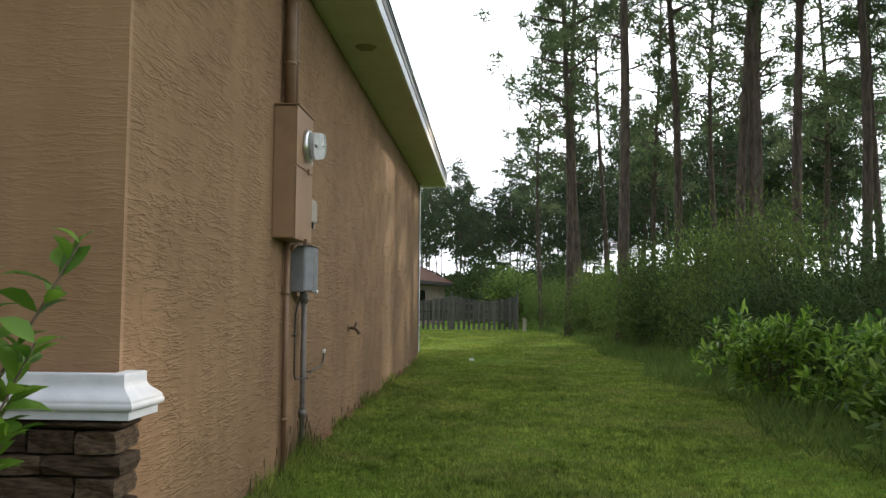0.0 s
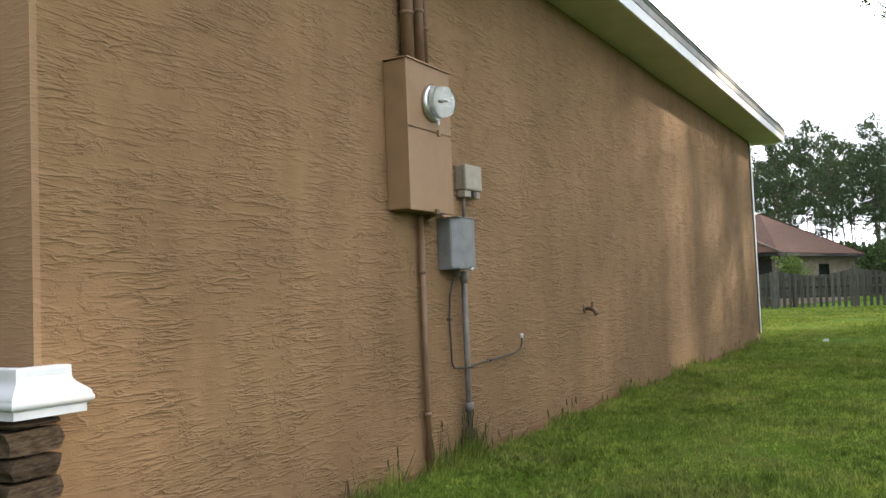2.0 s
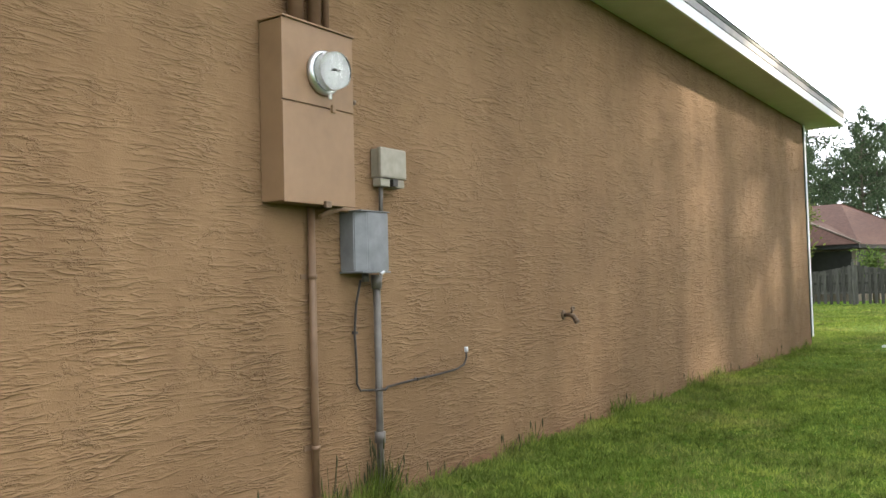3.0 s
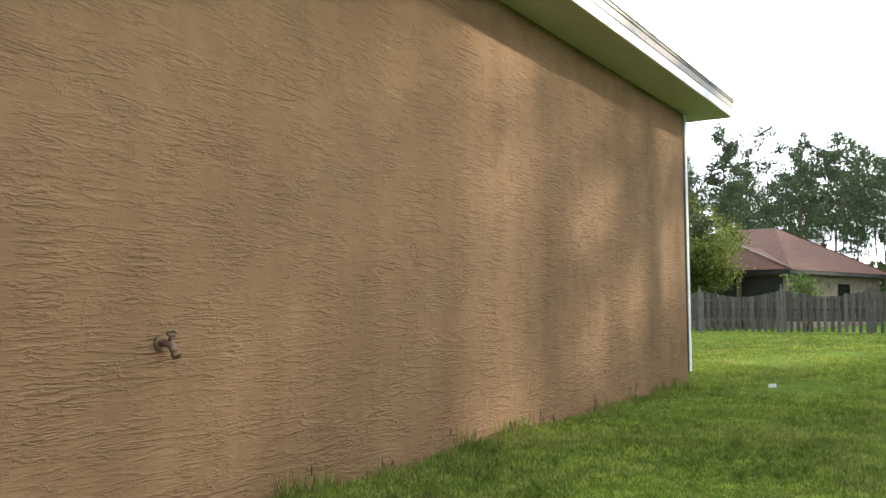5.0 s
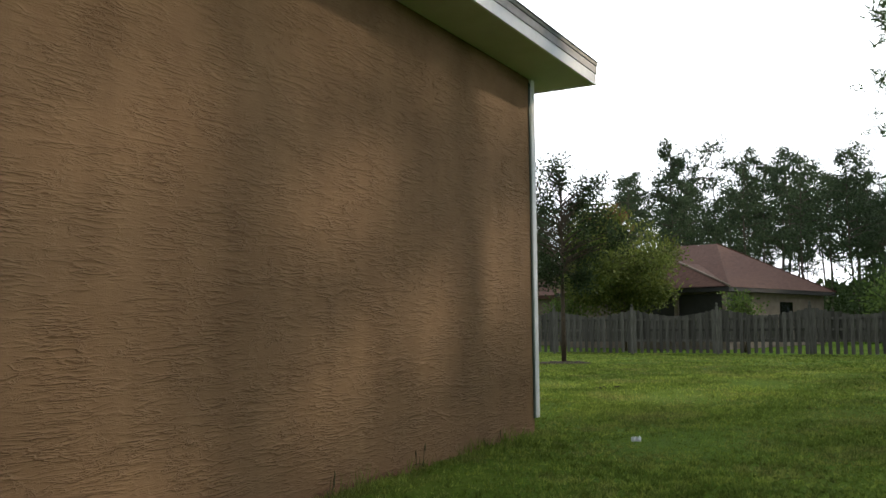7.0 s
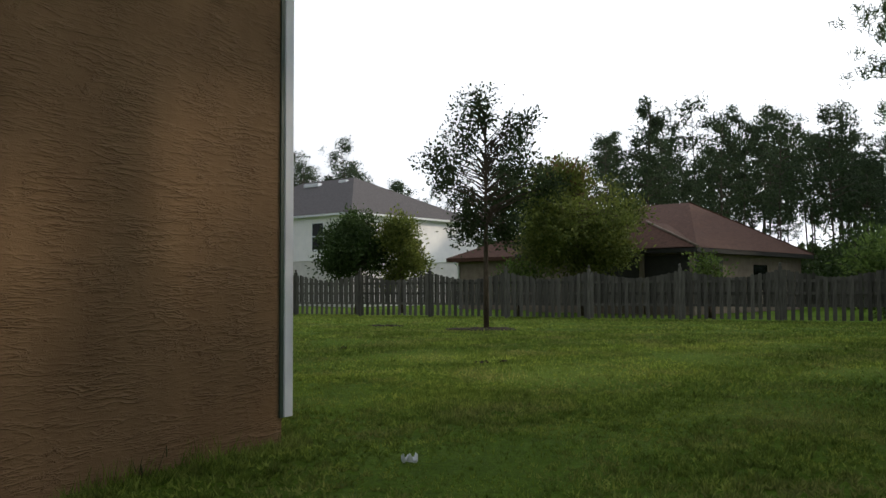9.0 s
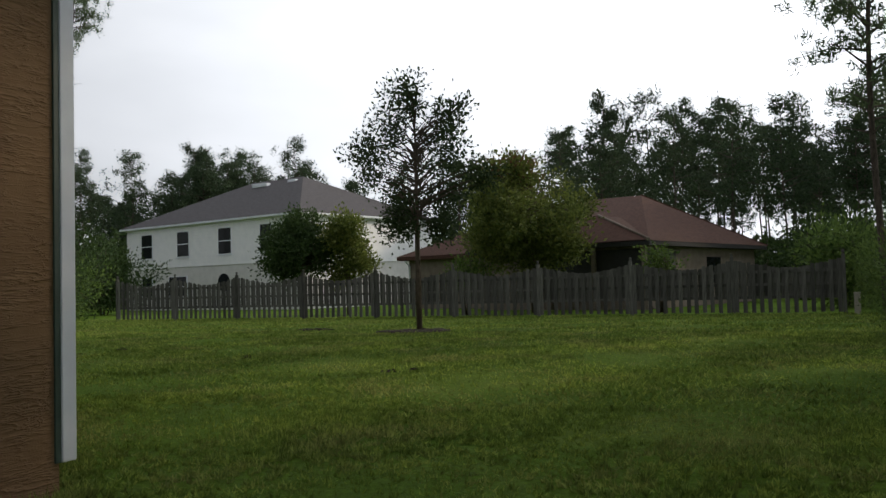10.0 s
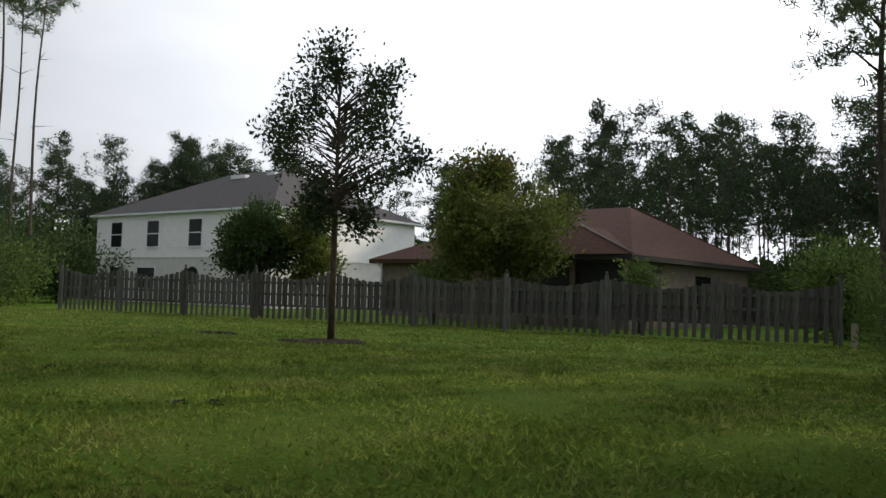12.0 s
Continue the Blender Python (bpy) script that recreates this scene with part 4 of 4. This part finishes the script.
def broad_plant(name, label, category, x, y, stems, clumps, size, centre_z, leaf_len, leaf_wid, per, mat, seed, height_of_trunk=0.0, trunk_r=0.04, group="", tip=None, droop=0.2, leaf_name="foliage", clump_r=0.22, upward=0.5, near=False, lobes=None):
    """A shrub or small broad-leaved tree: stems with limbs to each clump, and leaves round the clumps."""
    rng = np.random.default_rng(seed)
    t = thing(name, label, category, group, at=pose(x, y, float(ground_z(x, y))))
    if lobes:
        cs = np.concatenate([lumps(rng, int(clumps * share), np.array([0, 0, centre_z]) + np.array(off) * size, np.array(size) * s, 0.12) for share, s, off in lobes])
    else:
        cs = lumps(rng, clumps, np.array([0, 0, centre_z]), np.array(size), 0.12)
    bm = bmesh.new()
    tops = []
    for k in range(stems):
        a = 6.28 * k / max(1, stems) + rng.uniform(0, 1)
        r = 0.0 if stems == 1 else 0.12 + 0.25 * size[0] * rng.uniform(0, 1)
        hz = max(height_of_trunk, centre_z * 0.7)
        b = Vector((0.3 * r * math.cos(a), 0.3 * r * math.sin(a), -0.1))
        m = Vector((r * math.cos(a) * 0.7, r * math.sin(a) * 0.7, hz * 0.55)) + Vector(rng.normal(0, 0.03, 3))
        e = Vector((r * math.cos(a), r * math.sin(a), hz))
        top = Vector((e.x * 1.1, e.y * 1.1, centre_z + size[2] * 0.8))
        tube(bm, [b, m, e, (e + top) / 2, top], [trunk_r * 1.15, trunk_r, trunk_r * 0.8, trunk_r * 0.5, trunk_r * 0.15], 8)
        tops.append((m, e, top))
    trunk = part("trunk" if stems == 1 else "stem", bm, TWIG, t, normals=False)
    if stems > 1:
        tagged(trunk, kind="stuff")
    bm = bmesh.new()
    for c in cs[:170]:
        m, e, top = tops[int(rng.integers(len(tops)))]
        c = Vector(c)
        f = min(1.0, max(0.0, (c.z - e.z) / max(0.1, top.z - e.z) - 0.2))
        s = e.lerp(top, f) if height_of_trunk or f > 0 else m.lerp(e, rng.uniform(0.2, 1))
        tube(bm, [s, (s + c) / 2 + Vector((0, 0, 0.05)), c], [trunk_r * 0.3, trunk_r * 0.2, trunk_r * 0.06], 4, False)
    tagged(part("branchwork", bm, TWIG, t, normals=False), kind="stuff")
    at = np.repeat(cs, per, axis=0)
    at = at + rng.normal(0, clump_r, at.shape)
    along = unit(at - np.repeat(cs, per, axis=0)) + rng.normal(0, 0.5, at.shape) + [0, 0, upward - droop]
    v, f = (broad_leaves if near else leaves)(rng, at, along, leaf_len * rng.uniform(0.6, 1.25, len(at)), leaf_wid * rng.uniform(0.7, 1.2, len(at)))
    o = new(leaf_name, quick_mesh(leaf_name, v, f, mat))
    o.parent = t
    if tip is not None:
        top = cs[cs[:, 2] > centre_z + 0.55 * size[2]]
        at = np.repeat(top, per // 3 + 1, axis=0)
        at = at + rng.normal(0, clump_r * 1.1, at.shape)
        v, f = leaves(rng, at, rng.normal(0, 0.6, at.shape) + [0, 0, 0.6], leaf_len, leaf_wid)
        o = new("young_leaves", quick_mesh("young_leaves", v, f, tip))
        tagged(o, "reddish young leaves")
        o.parent = t
    return t


def crown_lobes(seed, n, small, large):
    """Uneven rounded masses of foliage spread over a dome."""
    rng = np.random.default_rng(seed)
    d = unit(rng.normal(size=(n, 3))) * rng.uniform(0.5, 0.72, (n, 1))
    s = rng.uniform(small, large, n)
    return [(1.2 / n, float(s[k]), tuple(d[k])) for k in range(n)] + [(0.12, 0.45, (0, 0, -0.1))]


# an open, tapering crown: broad below, narrow at the top
OPEN = [(1 / 15, s, (x, y, z)) for x, y, z, s in ((-0.25, 0.1, 0.74, 0.25), (0.0, -0.1, 0.84, 0.18), (0.5, 0.0, 0.58, 0.22), (0.22, 0.3, 0.45, 0.24), (-0.2, -0.3, 0.42, 0.27), (-0.76, 0.1, 0.24, 0.22), (-0.5, -0.2, 0.06, 0.26),
                                                  (-0.45, 0.3, -0.3, 0.26), (0.58, -0.3, 0.04, 0.25), (0.76, 0.2, -0.1, 0.18), (0.32, 0.1, -0.3, 0.27), (0.0, 0.3, 0.1, 0.28), (-0.12, -0.2, -0.58, 0.2), (0.3, 0.0, -0.72, 0.14), (-0.34, 0.1, -0.66, 0.17))]
# yard tree on the lawn
broad_plant("oak_sapling", "young oak with thin trunk and airy dark crown on the lawn", "tree", -4.5, 26.0, 1, 165, (1.62, 1.5, 1.75), 3.2, 0.085, 0.048, 60, LEAF_OAK, 3, 1.3, 0.055, clump_r=0.11, lobes=OPEN)
# trees beyond the fence
broad_plant("yard_tree", "bushy yellow-green tree with reddish tips behind the fence", "tree", -8.65, 43.85, 1, 270, (3.05, 2.6, 2.95), 4.1, 0.17, 0.09, 95, LEAF_YARD, 4, 1.4, 0.12, tip=LEAF_RED, clump_r=0.26, lobes=crown_lobes(5, 18, 0.2, 0.36))
broad_plant("yard_tree", "rounded dark green tree behind the fence", "tree", -19.6, 43.4, 1, 160, (1.75, 1.7, 1.95), 2.95, 0.17, 0.09, 80, LEAF_DARK, 6, 1.0, 0.1, clump_r=0.22, lobes=crown_lobes(8, 10, 0.32, 0.44))
broad_plant("yard_tree", "rounded yellow-green tree behind the fence", "tree", -17.6, 44.2, 1, 90, (1.25, 1.2, 1.9), 2.9, 0.17, 0.09, 80, LEAF_YARD, 7, 1.0, 0.1, clump_r=0.22, lobes=crown_lobes(9, 9, 0.3, 0.42))
broad_plant("garden_shrub", "bright green shrub beyond the fence", "shrub", -11.0, 42.6, 4, 30, (0.9, 0.7, 0.5), 1.6, 0.16, 0.08, 50, LEAF_SHRUB, 8, clump_r=0.25)
broad_plant("garden_shrub", "bright green shrub beyond the fence", "shrub", -3.4, 43.0, 4, 24, (0.65, 0.6, 0.5), 1.75, 0.16, 0.08, 40, LEAF_SHRUB, 9, clump_r=0.2)
broad_plant("crape_myrtle", "thin multi-stemmed bush on the back lawn", "shrub", -20.5, 30.8, 4, 70, (1.9, 1.9, 1.3), 1.9, 0.12, 0.05, 50, LEAF_DARK, 10, 0.7, 0.04, clump_r=0.3)
# thicket along the edge of the lawn
for k, (x, y, r, h, kind) in enumerate(((4.6, 6.6, 0.8, 1.02, 0), (5.2, 4.7, 0.8, 0.95, 0), (4.9, 2.6, 0.7, 0.9, 1), (5.9, 6.2, 1.0, 1.9, 2), (6.3, 3.2, 1.1, 1.7, 2), (5.6, 0.8, 0.9, 1.2, 1),
                                        (5.7, 10.0, 1.0, 1.5, 2), (5.9, 14.4, 1.1, 2.5, 2), (6.4, 13.0, 1.3, 2.9, 2), (5.9, 17.0, 1.3, 2.6, 2), (5.3, 20.5, 1.2, 2.2, 2), (6.6, 22.0, 1.4, 2.5, 2), (5.0, 26.0, 1.2, 1.9, 2),
                                        (5.4, 31.0, 1.3, 2.0, 2), (4.9, 36.0, 1.3, 2.1, 2), (4.3, 40.5, 1.2, 2.3, 2), (6.5, 39.0, 1.5, 2.6, 2), (4.6, 44.5, 1.4, 2.6, 1), (7.5, 27.0, 1.5, 2.6, 2), (5.1, 17.8, 0.9, 2.1, 2), (4.7, 24.4, 0.9, 1.9, 2),
                                        (7.0, 9.0, 1.3, 2.2, 2), (7.8, 16.0, 1.5, 2.6, 2), (8.0, 5.0, 1.4, 2.2, 2))):
    if kind == 0:
        broad_plant("leafy_shrub", "bright green shrub with long upright leaves", "shrub", x, y, 8, 165, (r, r, h * 0.56), h * 0.54, 0.125, 0.042, 14, LEAF_BRIGHT, 100 + k, group="shrubs along the lawn", trunk_r=0.012, clump_r=0.035, upward=0.75, near=True)
    elif kind == 1:
        broad_plant("leafy_shrub", "mid green leafy shrub at the lawn edge", "shrub", x, y, 6, 70, (r, r, h * 0.55), h * 0.55, 0.13, 0.05, 44, LEAF_SHRUB, 100 + k, group="shrubs along the lawn", trunk_r=0.012, clump_r=0.14, upward=0.7)
    else:
        broad_plant("thicket_bush", "feathery green bush in the thicket", "shrub", x, y, 7, 130, (r, r, h * 0.52), h * 0.52, 0.11, 0.025, 80 if x < 7 else 40, LEAF_SHRUB if k % 3 or y > 35 else LEAF_DARK, 100 + k, group="shrubs along the lawn", trunk_r=0.02, clump_r=0.2, upward=0.8)
# brush on the far left and behind the fence end
for k, (x, y, r, h) in enumerate(((-33.4, 39.0, 1.5, 2.2), (-34.0, 41.5, 2.2, 3.0), (2.6, 46.5, 1.5, 3.0), (0.8, 60.0, 2.4, 4.2), (5.0, 54.0, 2.3, 4.2), (-36.5, 37.5, 2.2, 3.0), (-40.0, 44.0, 2.6, 3.8), (-37.0, 48.0, 2.4, 4.0), (-44.0, 40.0, 2.5, 3.6), (-49.0, 48.0, 3.0, 4.5), (-51.0, 56.0, 3.0, 5.0))):
    broad_plant("thicket_bush", "dense green brush beside the fence end", "shrub", x, y, 6, 120, (r, r, h * 0.52), h * 0.52, 0.24, 0.1, 50, LEAF_SHRUB if x < -32 and y < 42 or x > 2 and y < 50 else LEAF_DARK, 200 + k, group="brush beyond the lawn", trunk_r=0.03, clump_r=0.34)

# ---- planting by the front wall ----


def front_shrub():
    rng = np.random.default_rng(31)
    t = thing("front_shrub", "leafy green shrub in the bed before the stone wainscot", "shrub", at=pose(-0.2, -0.95, 0.0))
    at, along = [], []
    for k, (tx, ty, tz) in enumerate(((0.44, 0.1, 1.3), (0.24, -0.05, 1.16), (-0.15, 0.1, 1.38), (-0.4, 0.0, 1.2), (0.28, 0.05, 0.85), (0.05, 0.2, 0.7), (-0.6, 0.1, 1.0), (0.25, -0.1, 0.5), (-0.25, -0.15, 0.9), (-0.8, 0.1, 1.25), (0.1, -0.1, 0.3), (0.4, -0.05, 1.02), (0.36, -0.1, 0.78), (0.3, 0.0, 0.4))):
        top = Vector((tx, ty, tz))
        mid = Vector((tx * 0.35, ty * 0.4, tz * 0.55)) + Vector(rng.normal(0, 0.03, 3))
        part("stem", tube(bmesh.new(), [(tx * 0.1, ty * 0.1, -0.05), mid, top], [0.008, 0.006, 0.003], 6), TWIG, t, normals=False)
        n = 26
        for j in range(n):
            f = 0.45 + 0.57 * j / n
            p = mid.lerp(top, max(0.0, (f - 0.5) * 2)) if f > 0.5 else mid
            a = j * 2.4
            at.append(p)
            along.append((math.cos(a), math.sin(a), 0.25 + 0.7 * max(0, f - 0.7) * 3))
    at, along = np.array([q[:] for q in at]), np.array(along)
    v, f = broad_leaves(rng, at, along + rng.normal(0, 0.25, along.shape), rng.uniform(0.09, 0.15, len(at)), rng.uniform(0.045, 0.07, len(at)))
    o = new("foliage", quick_mesh("foliage", v, f, LEAF_FRONT))
    o.parent = t


front_shrub()

# ---- small things on the lawn ----


def litter():
    rng = np.random.default_rng(8)
    t = thing("paper_scrap", "small crumpled white paper scrap in the grass", "litter", at=pose(1.06, 13.5, 0.075, 0, 0, 20))
    bm = bmesh.new()
    bmesh.ops.create_grid(bm, x_segments=6, y_segments=5, size=0.042)
    for v in bm.verts:
        v.co.z = rng.uniform(-0.02, 0.045)
        v.co.y *= 0.6
    bmesh.ops.solidify(bm, geom=list(bm.faces), thickness=0.002)
    part("scrap", bm, WHITE_PAINT, t)


def soil_patch(x, y, rx, ry, seed):
    rng = np.random.default_rng(seed)
    t = thing("mulch_patch", "dark mulch patch on the lawn under the young tree", "mulch", at=pose(x, y, float(ground_z(x, y))))
    n, rings = 28, 5
    verts = [(0, 0, 0.04)]
    for k in range(1, rings + 1):
        for j in range(n):
            a = 2 * math.pi * j / n
            q = k / rings * (1 + 0.12 * math.sin(3 * a + seed) + 0.06 * rng.normal())
            verts.append((rx * q * math.cos(a), ry * q * math.sin(a), 0.02 * (1 - (k / rings) ** 2) + 0.02 + 0.008 * rng.normal() - (0.1 if k == rings else 0)))
    me = bpy.data.meshes.new("mulch")
    faces = [(0, 1 + j, 1 + (j + 1) % n) for j in range(n)]
    for k in range(rings - 1):
        b = 1 + k * n
        faces += [(b + j, b + n + j, b + n + (j + 1) % n, b + (j + 1) % n) for j in range(n)]
    me.from_pydata(verts, [], faces)
    me.materials.append(MULCH)
    o = new("mulch", me)
    o.parent = t


def marker_post(x, y):
    t = thing("marker_post", "short pale utility marker post beside the fence end", "post", at=pose(x, y, -0.17))
    part("post", box(bmesh.new(), -0.09, 0.09, -0.06, 0.06, -0.1, 0.62, 0.015), BEIGE_PLASTIC, t)
    part("cap", box(bmesh.new(), -0.1, 0.1, -0.07, 0.07, 0.622, 0.66, 0.012), BEIGE_PLASTIC, t)


MULCH = plain("dark mulch", (0.02, 0.016, 0.012), (0.06, 0.045, 0.032), 18, 0.95, 0, 0.8, 0.02)
litter()
soil_patch(-4.5, 25.9, 0.85, 0.7, 3)
soil_patch(-7.2, 26.4, 0.55, 0.2, 4)
marker_post(3.1, 40.3)


def leaf_clump(x, y, seed):
    rng = np.random.default_rng(seed)
    t = thing("leaf_clump", "small dark clump of dead leaves on the lawn", "leaf litter", "dead leaves on the lawn", pose(x, y, float(ground_z(x, y)) + 0.03))
    at = rng.normal(0, 0.026, (14, 3)) * [1, 1, 0.25]
    v, f = broad_leaves(rng, at, rng.normal(0, 1, (14, 3)) * [1, 1, 0.15], rng.uniform(0.03, 0.06, 14), rng.uniform(0.02, 0.035, 14))
    o = new("leaf_heap", quick_mesh("leaf_heap", v, f, MULCH))
    tagged(o, kind="stuff")
    o.parent = t


for k, (x, y) in enumerate(((-4.0, 20.1), (-1.1, 18.8), (-0.9, 19.0), (-7.2, 21.0))):
    leaf_clump(x, y, 60 + k)


def soil_edge():
    """Bare reddish soil along the foot of the side wall."""
    ys_ = np.arange(-0.1, HL + 0.2, 0.06)
    wide = 0.065 + 0.04 * np.sin(ys_ * 2.3) + 0.035 * np.sin(ys_ * 6.1 + 1) + 0.02 * np.sin(ys_ * 17)
    base = ground_z(0 * ys_, ys_) - 0.05 * np.clip((ys_ - (HL - 2.5)) / 1.5, 0, 1)
    inner = np.stack([0 * ys_ - 0.01, ys_, base + 0.034 + 0.02 * np.sin(ys_ * 3.1) * np.sin(ys_ * 9.7)], 1)
    mid = np.stack([wide * 0.6, ys_, base + 0.026 + 0.014 * np.sin(ys_ * 23) * np.sin(ys_ * 5.3)], 1)
    outer = np.stack([wide, ys_, base - 0.03], 1)
    n = len(ys_)
    i = np.arange(n - 1)
    f = np.concatenate([np.stack([i + a, i + n + a, i + n + a + 1, i + a + 1], 1) for a in (0, n)])
    o = new("soil_edge", quick_mesh("soil_edge", np.concatenate([inner, mid, outer]), f, SOIL))
    tagged(o, "bare reddish soil along the wall foot", "soil", "", "structure")


SOIL = plain("reddish bare soil", (0.1, 0.055, 0.03), (0.2, 0.115, 0.065), 14, 0.95, 0, 0.9, 0.02)
soil_edge()

# ---- grass ----


def grass():
    rng = np.random.default_rng(77)
    V, F, off = [], [], 0

    def sow(n, x0, x1, y0, y1, length, width, keep=None, lean=0.75, tuft=0):
        nonlocal off
        x, y = rng.uniform(x0, x1, n), rng.uniform(y0, y1, n)
        patch = np.sin(x * 2.1 + 1.3 * np.sin(y * 0.9)) * np.sin(y * 1.7 + 1.1 * np.sin(x * 1.3))
        ok = rng.uniform(0, 1, n) < 0.85 + 0.18 * patch
        ok &= ~((x < 0.01) & (y > -0.1) & (y < HL + 0.09) & (x > -9.4)) & ~((x < -7.2) & (y < 19.5) & (y > HL))
        # the grass stops short of the wall in bare stretches
        ok &= (x < 0) | (y > HL) | (y < 0) | (x > 0.03 + 0.06 * np.maximum(0, np.sin(y * 1.9 + 0.4) + 0.35 * np.sin(y * 6.3)))
        if keep is not None:
            ok &= keep(x, y)
        x, y, patch = x[ok], y[ok], patch[ok]
        d = rng.normal(0, lean, (len(x), 3))
        d[:, 2] = 1.0
        if tuft:
            # blades fan out from shared roots
            x, y, patch = np.repeat(x, tuft), np.repeat(y, tuft), np.repeat(patch, tuft)
            a = rng.uniform(0, 2 * math.pi, len(x))
            r = rng.uniform(0, 1, len(x))
            d = np.stack([np.cos(a) * r * lean, np.sin(a) * r * lean, np.full(len(x), 0.8)], 1)
            x, y = x + np.cos(a) * r * 0.018, y + np.sin(a) * r * 0.018
        at = np.stack([x, y, ground_z(x, y) - 0.005], 1)
        v, f = blades(rng, at, d, length * rng.uniform(0.5, 1.3, len(x)) * (1 + 0.25 * patch), width)
        V.append(v)
        F.append(f + off)
        off += len(v)

    sow(38000, 0.0, 4.6, -0.8, 10.0, 0.045, 0.015, None, 1.35, 8)
    sow(24000, -3.0, 5.2, 10.0, 17.0, 0.042, 0.015, None, 1.35, 8)
    sow(118000, -14.0, 5.2, 17.0, 26.0, 0.055, 0.022, None, 1.0)
    sow(95000, -32.0, 5.0, 22.0, 41.0, 0.06, 0.04, None, 1.0)
    sow(14000, -9.0, -0.2, -6.0, -0.1, 0.08, 0.012)
    # unmown fringe at the wall, the fence and the thicket
    sow(9000, 0.1, 0.24, -0.05, HL + 0.05, 0.085, 0.008, None, 0.6)
    sow(5000, 0.01, 0.1, -0.05, HL + 0.05, 0.15, 0.007, lambda x, y: np.sin(y * 3.1) + np.sin(y * 7.3) > 0.3, 0.35)
    sow(6000, -27.0, 2.8, 39.3, 40.4, 0.1, 0.03)
    t = new("grass", quick_mesh("grass", np.concatenate(V), np.concatenate(F), GRASS))
    tagged(t, "short mown green grass, longer along the wall", "grass", "", "stuff")
    V.clear()
    F.clear()
    off = 0
    sow(42000, 3.75, 6.5, 0.0, 40.0, 0.3, 0.014, lambda x, y: x > 4.0 + 0.25 * np.sin(y * 1.1), 0.6)
    t = new("tall_grass", quick_mesh("tall_grass", np.concatenate(V), np.concatenate(F), TALL_GRASS))
    tagged(t, "unmown green grass along the thicket", "grass", "", "stuff")


def weed_clump(x, y, n, height, seed):
    rng = np.random.default_rng(seed)
    t = thing("weed_clump", "clump of tall seeding grass at the wall foot", "weeds", "weeds along the wall", pose(x, y, 0.0))
    bm = bmesh.new()
    for k in range(n):
        a, r = rng.uniform(0, 6.28), rng.uniform(0, 0.07)
        h = height * rng.uniform(0.5, 1.1)
        b = Vector((max(-x + 0.012, r * math.cos(a)), r * math.sin(a), -0.02))
        top = b + Vector((abs(rng.normal(0, 0.05)), rng.normal(0, 0.05), h))
        tube(bm, [b, (b + top) / 2 + Vector((0.004, 0.004, 0)), top], [0.0022, 0.002, 0.001], 4, False)
        if k % 2 == 0:
            tube(bm, [top - Vector((0, 0, 0.06)), top - Vector((0, 0, 0.03)), top], [0.002, 0.005, 0.001], 5, False)
    tagged(part("seed_tuft", bm, WEED, t, normals=False), kind="stuff")
    m = n * 9
    at = np.stack([np.abs(rng.normal(0, 0.05, m)) - x + 0.03, rng.normal(0, 0.07, m), np.zeros(m)], 1)
    d = rng.normal(0, 0.35, (m, 3))
    d[:, 2] = 1
    d[:, 0] = np.abs(d[:, 0])
    v, f = blades(rng, at, d, height * rng.uniform(0.3, 0.75, m), 0.007)
    o = tagged(new("leaf_tuft", quick_mesh("leaf_tuft", v, f, GRASS)), kind="stuff")
    o.parent = t


grass()
for k, (y, n, h) in enumerate(((2.65, 7, 0.3), (2.93, 12, 0.3), (3.03, 16, 0.34), (3.12, 10, 0.22), (2.2, 5, 0.26), (1.75, 5, 0.2), (1.2, 4, 0.18), (3.6, 4, 0.16), (4.4, 5, 0.17), (4.75, 5, 0.2), (5.6, 4, 0.16), (6.3, 6, 0.2), (7.1, 4, 0.17), (8.0, 6, 0.24), (8.6, 5, 0.2), (9.2, 6, 0.22), (10.4, 5, 0.2), (11.5, 6, 0.24), (12.6, 6, 0.22), (0.5, 4, 0.18))):
    weed_clump(0.05, y, n, h, 300 + k)

# ---- stones of the wainscot, last ----


def stones():
    rng = random.Random(17)
    shapes = []
    for k in range(10):
        bm = bmesh.new()
        r2 = random.Random(40 + k)
        box(bm, -0.5, 0.5, -0.5, 0.5, -0.5, 0.5)
        bmesh.ops.subdivide_edges(bm, edges=list(bm.edges), cuts=1, use_grid_fill=True)
        for v in bm.verts:
            q = v.co.copy()
            s = 1 - 0.045 * (abs(q.x) > 0.4) * (abs(q.z) > 0.4)
            v.co = Vector((q.x * s + r2.uniform(-0.015, 0.015), q.y + r2.uniform(-0.1, 0.1), q.z * s + r2.uniform(-0.05, 0.05)))
        shapes.append(finish("stone", bm, STONE))

    def lay(x0, x1, y0, y1, z0, z1):
        ob = new("stone", shapes[rng.randrange(10)])
        ob.parent = wains
        ob.matrix_world = Matrix.Translation(((x0 + x1) / 2, (y0 + y1) / 2, (z0 + z1) / 2)) @ Matrix.Diagonal((x1 - x0, y1 - y0, z1 - z0, 1))

    z = -0.06
    row = 0
    while z < 0.68:
        h = rng.uniform(0.07, 0.105)
        h = min(h, 0.695 - z)
        if h < 0.03:
            break
        x = 0.075 - 0.02 * (row % 2)
        deep = rng.uniform(0.0, 0.03)
        w = 0.16 if row % 2 else 0.3
        first = True
        while x > -3.2:
            lay(x - w + 0.008, x, -0.125 - deep, (0.045 + 0.02 * (row % 2)) if first else -0.04, z + 0.005, z + h - 0.005)
            first = False
            x -= w
            w = rng.uniform(0.12, 0.38)
            deep = rng.uniform(-0.02, 0.03)
        z += h
        row += 1


stones()
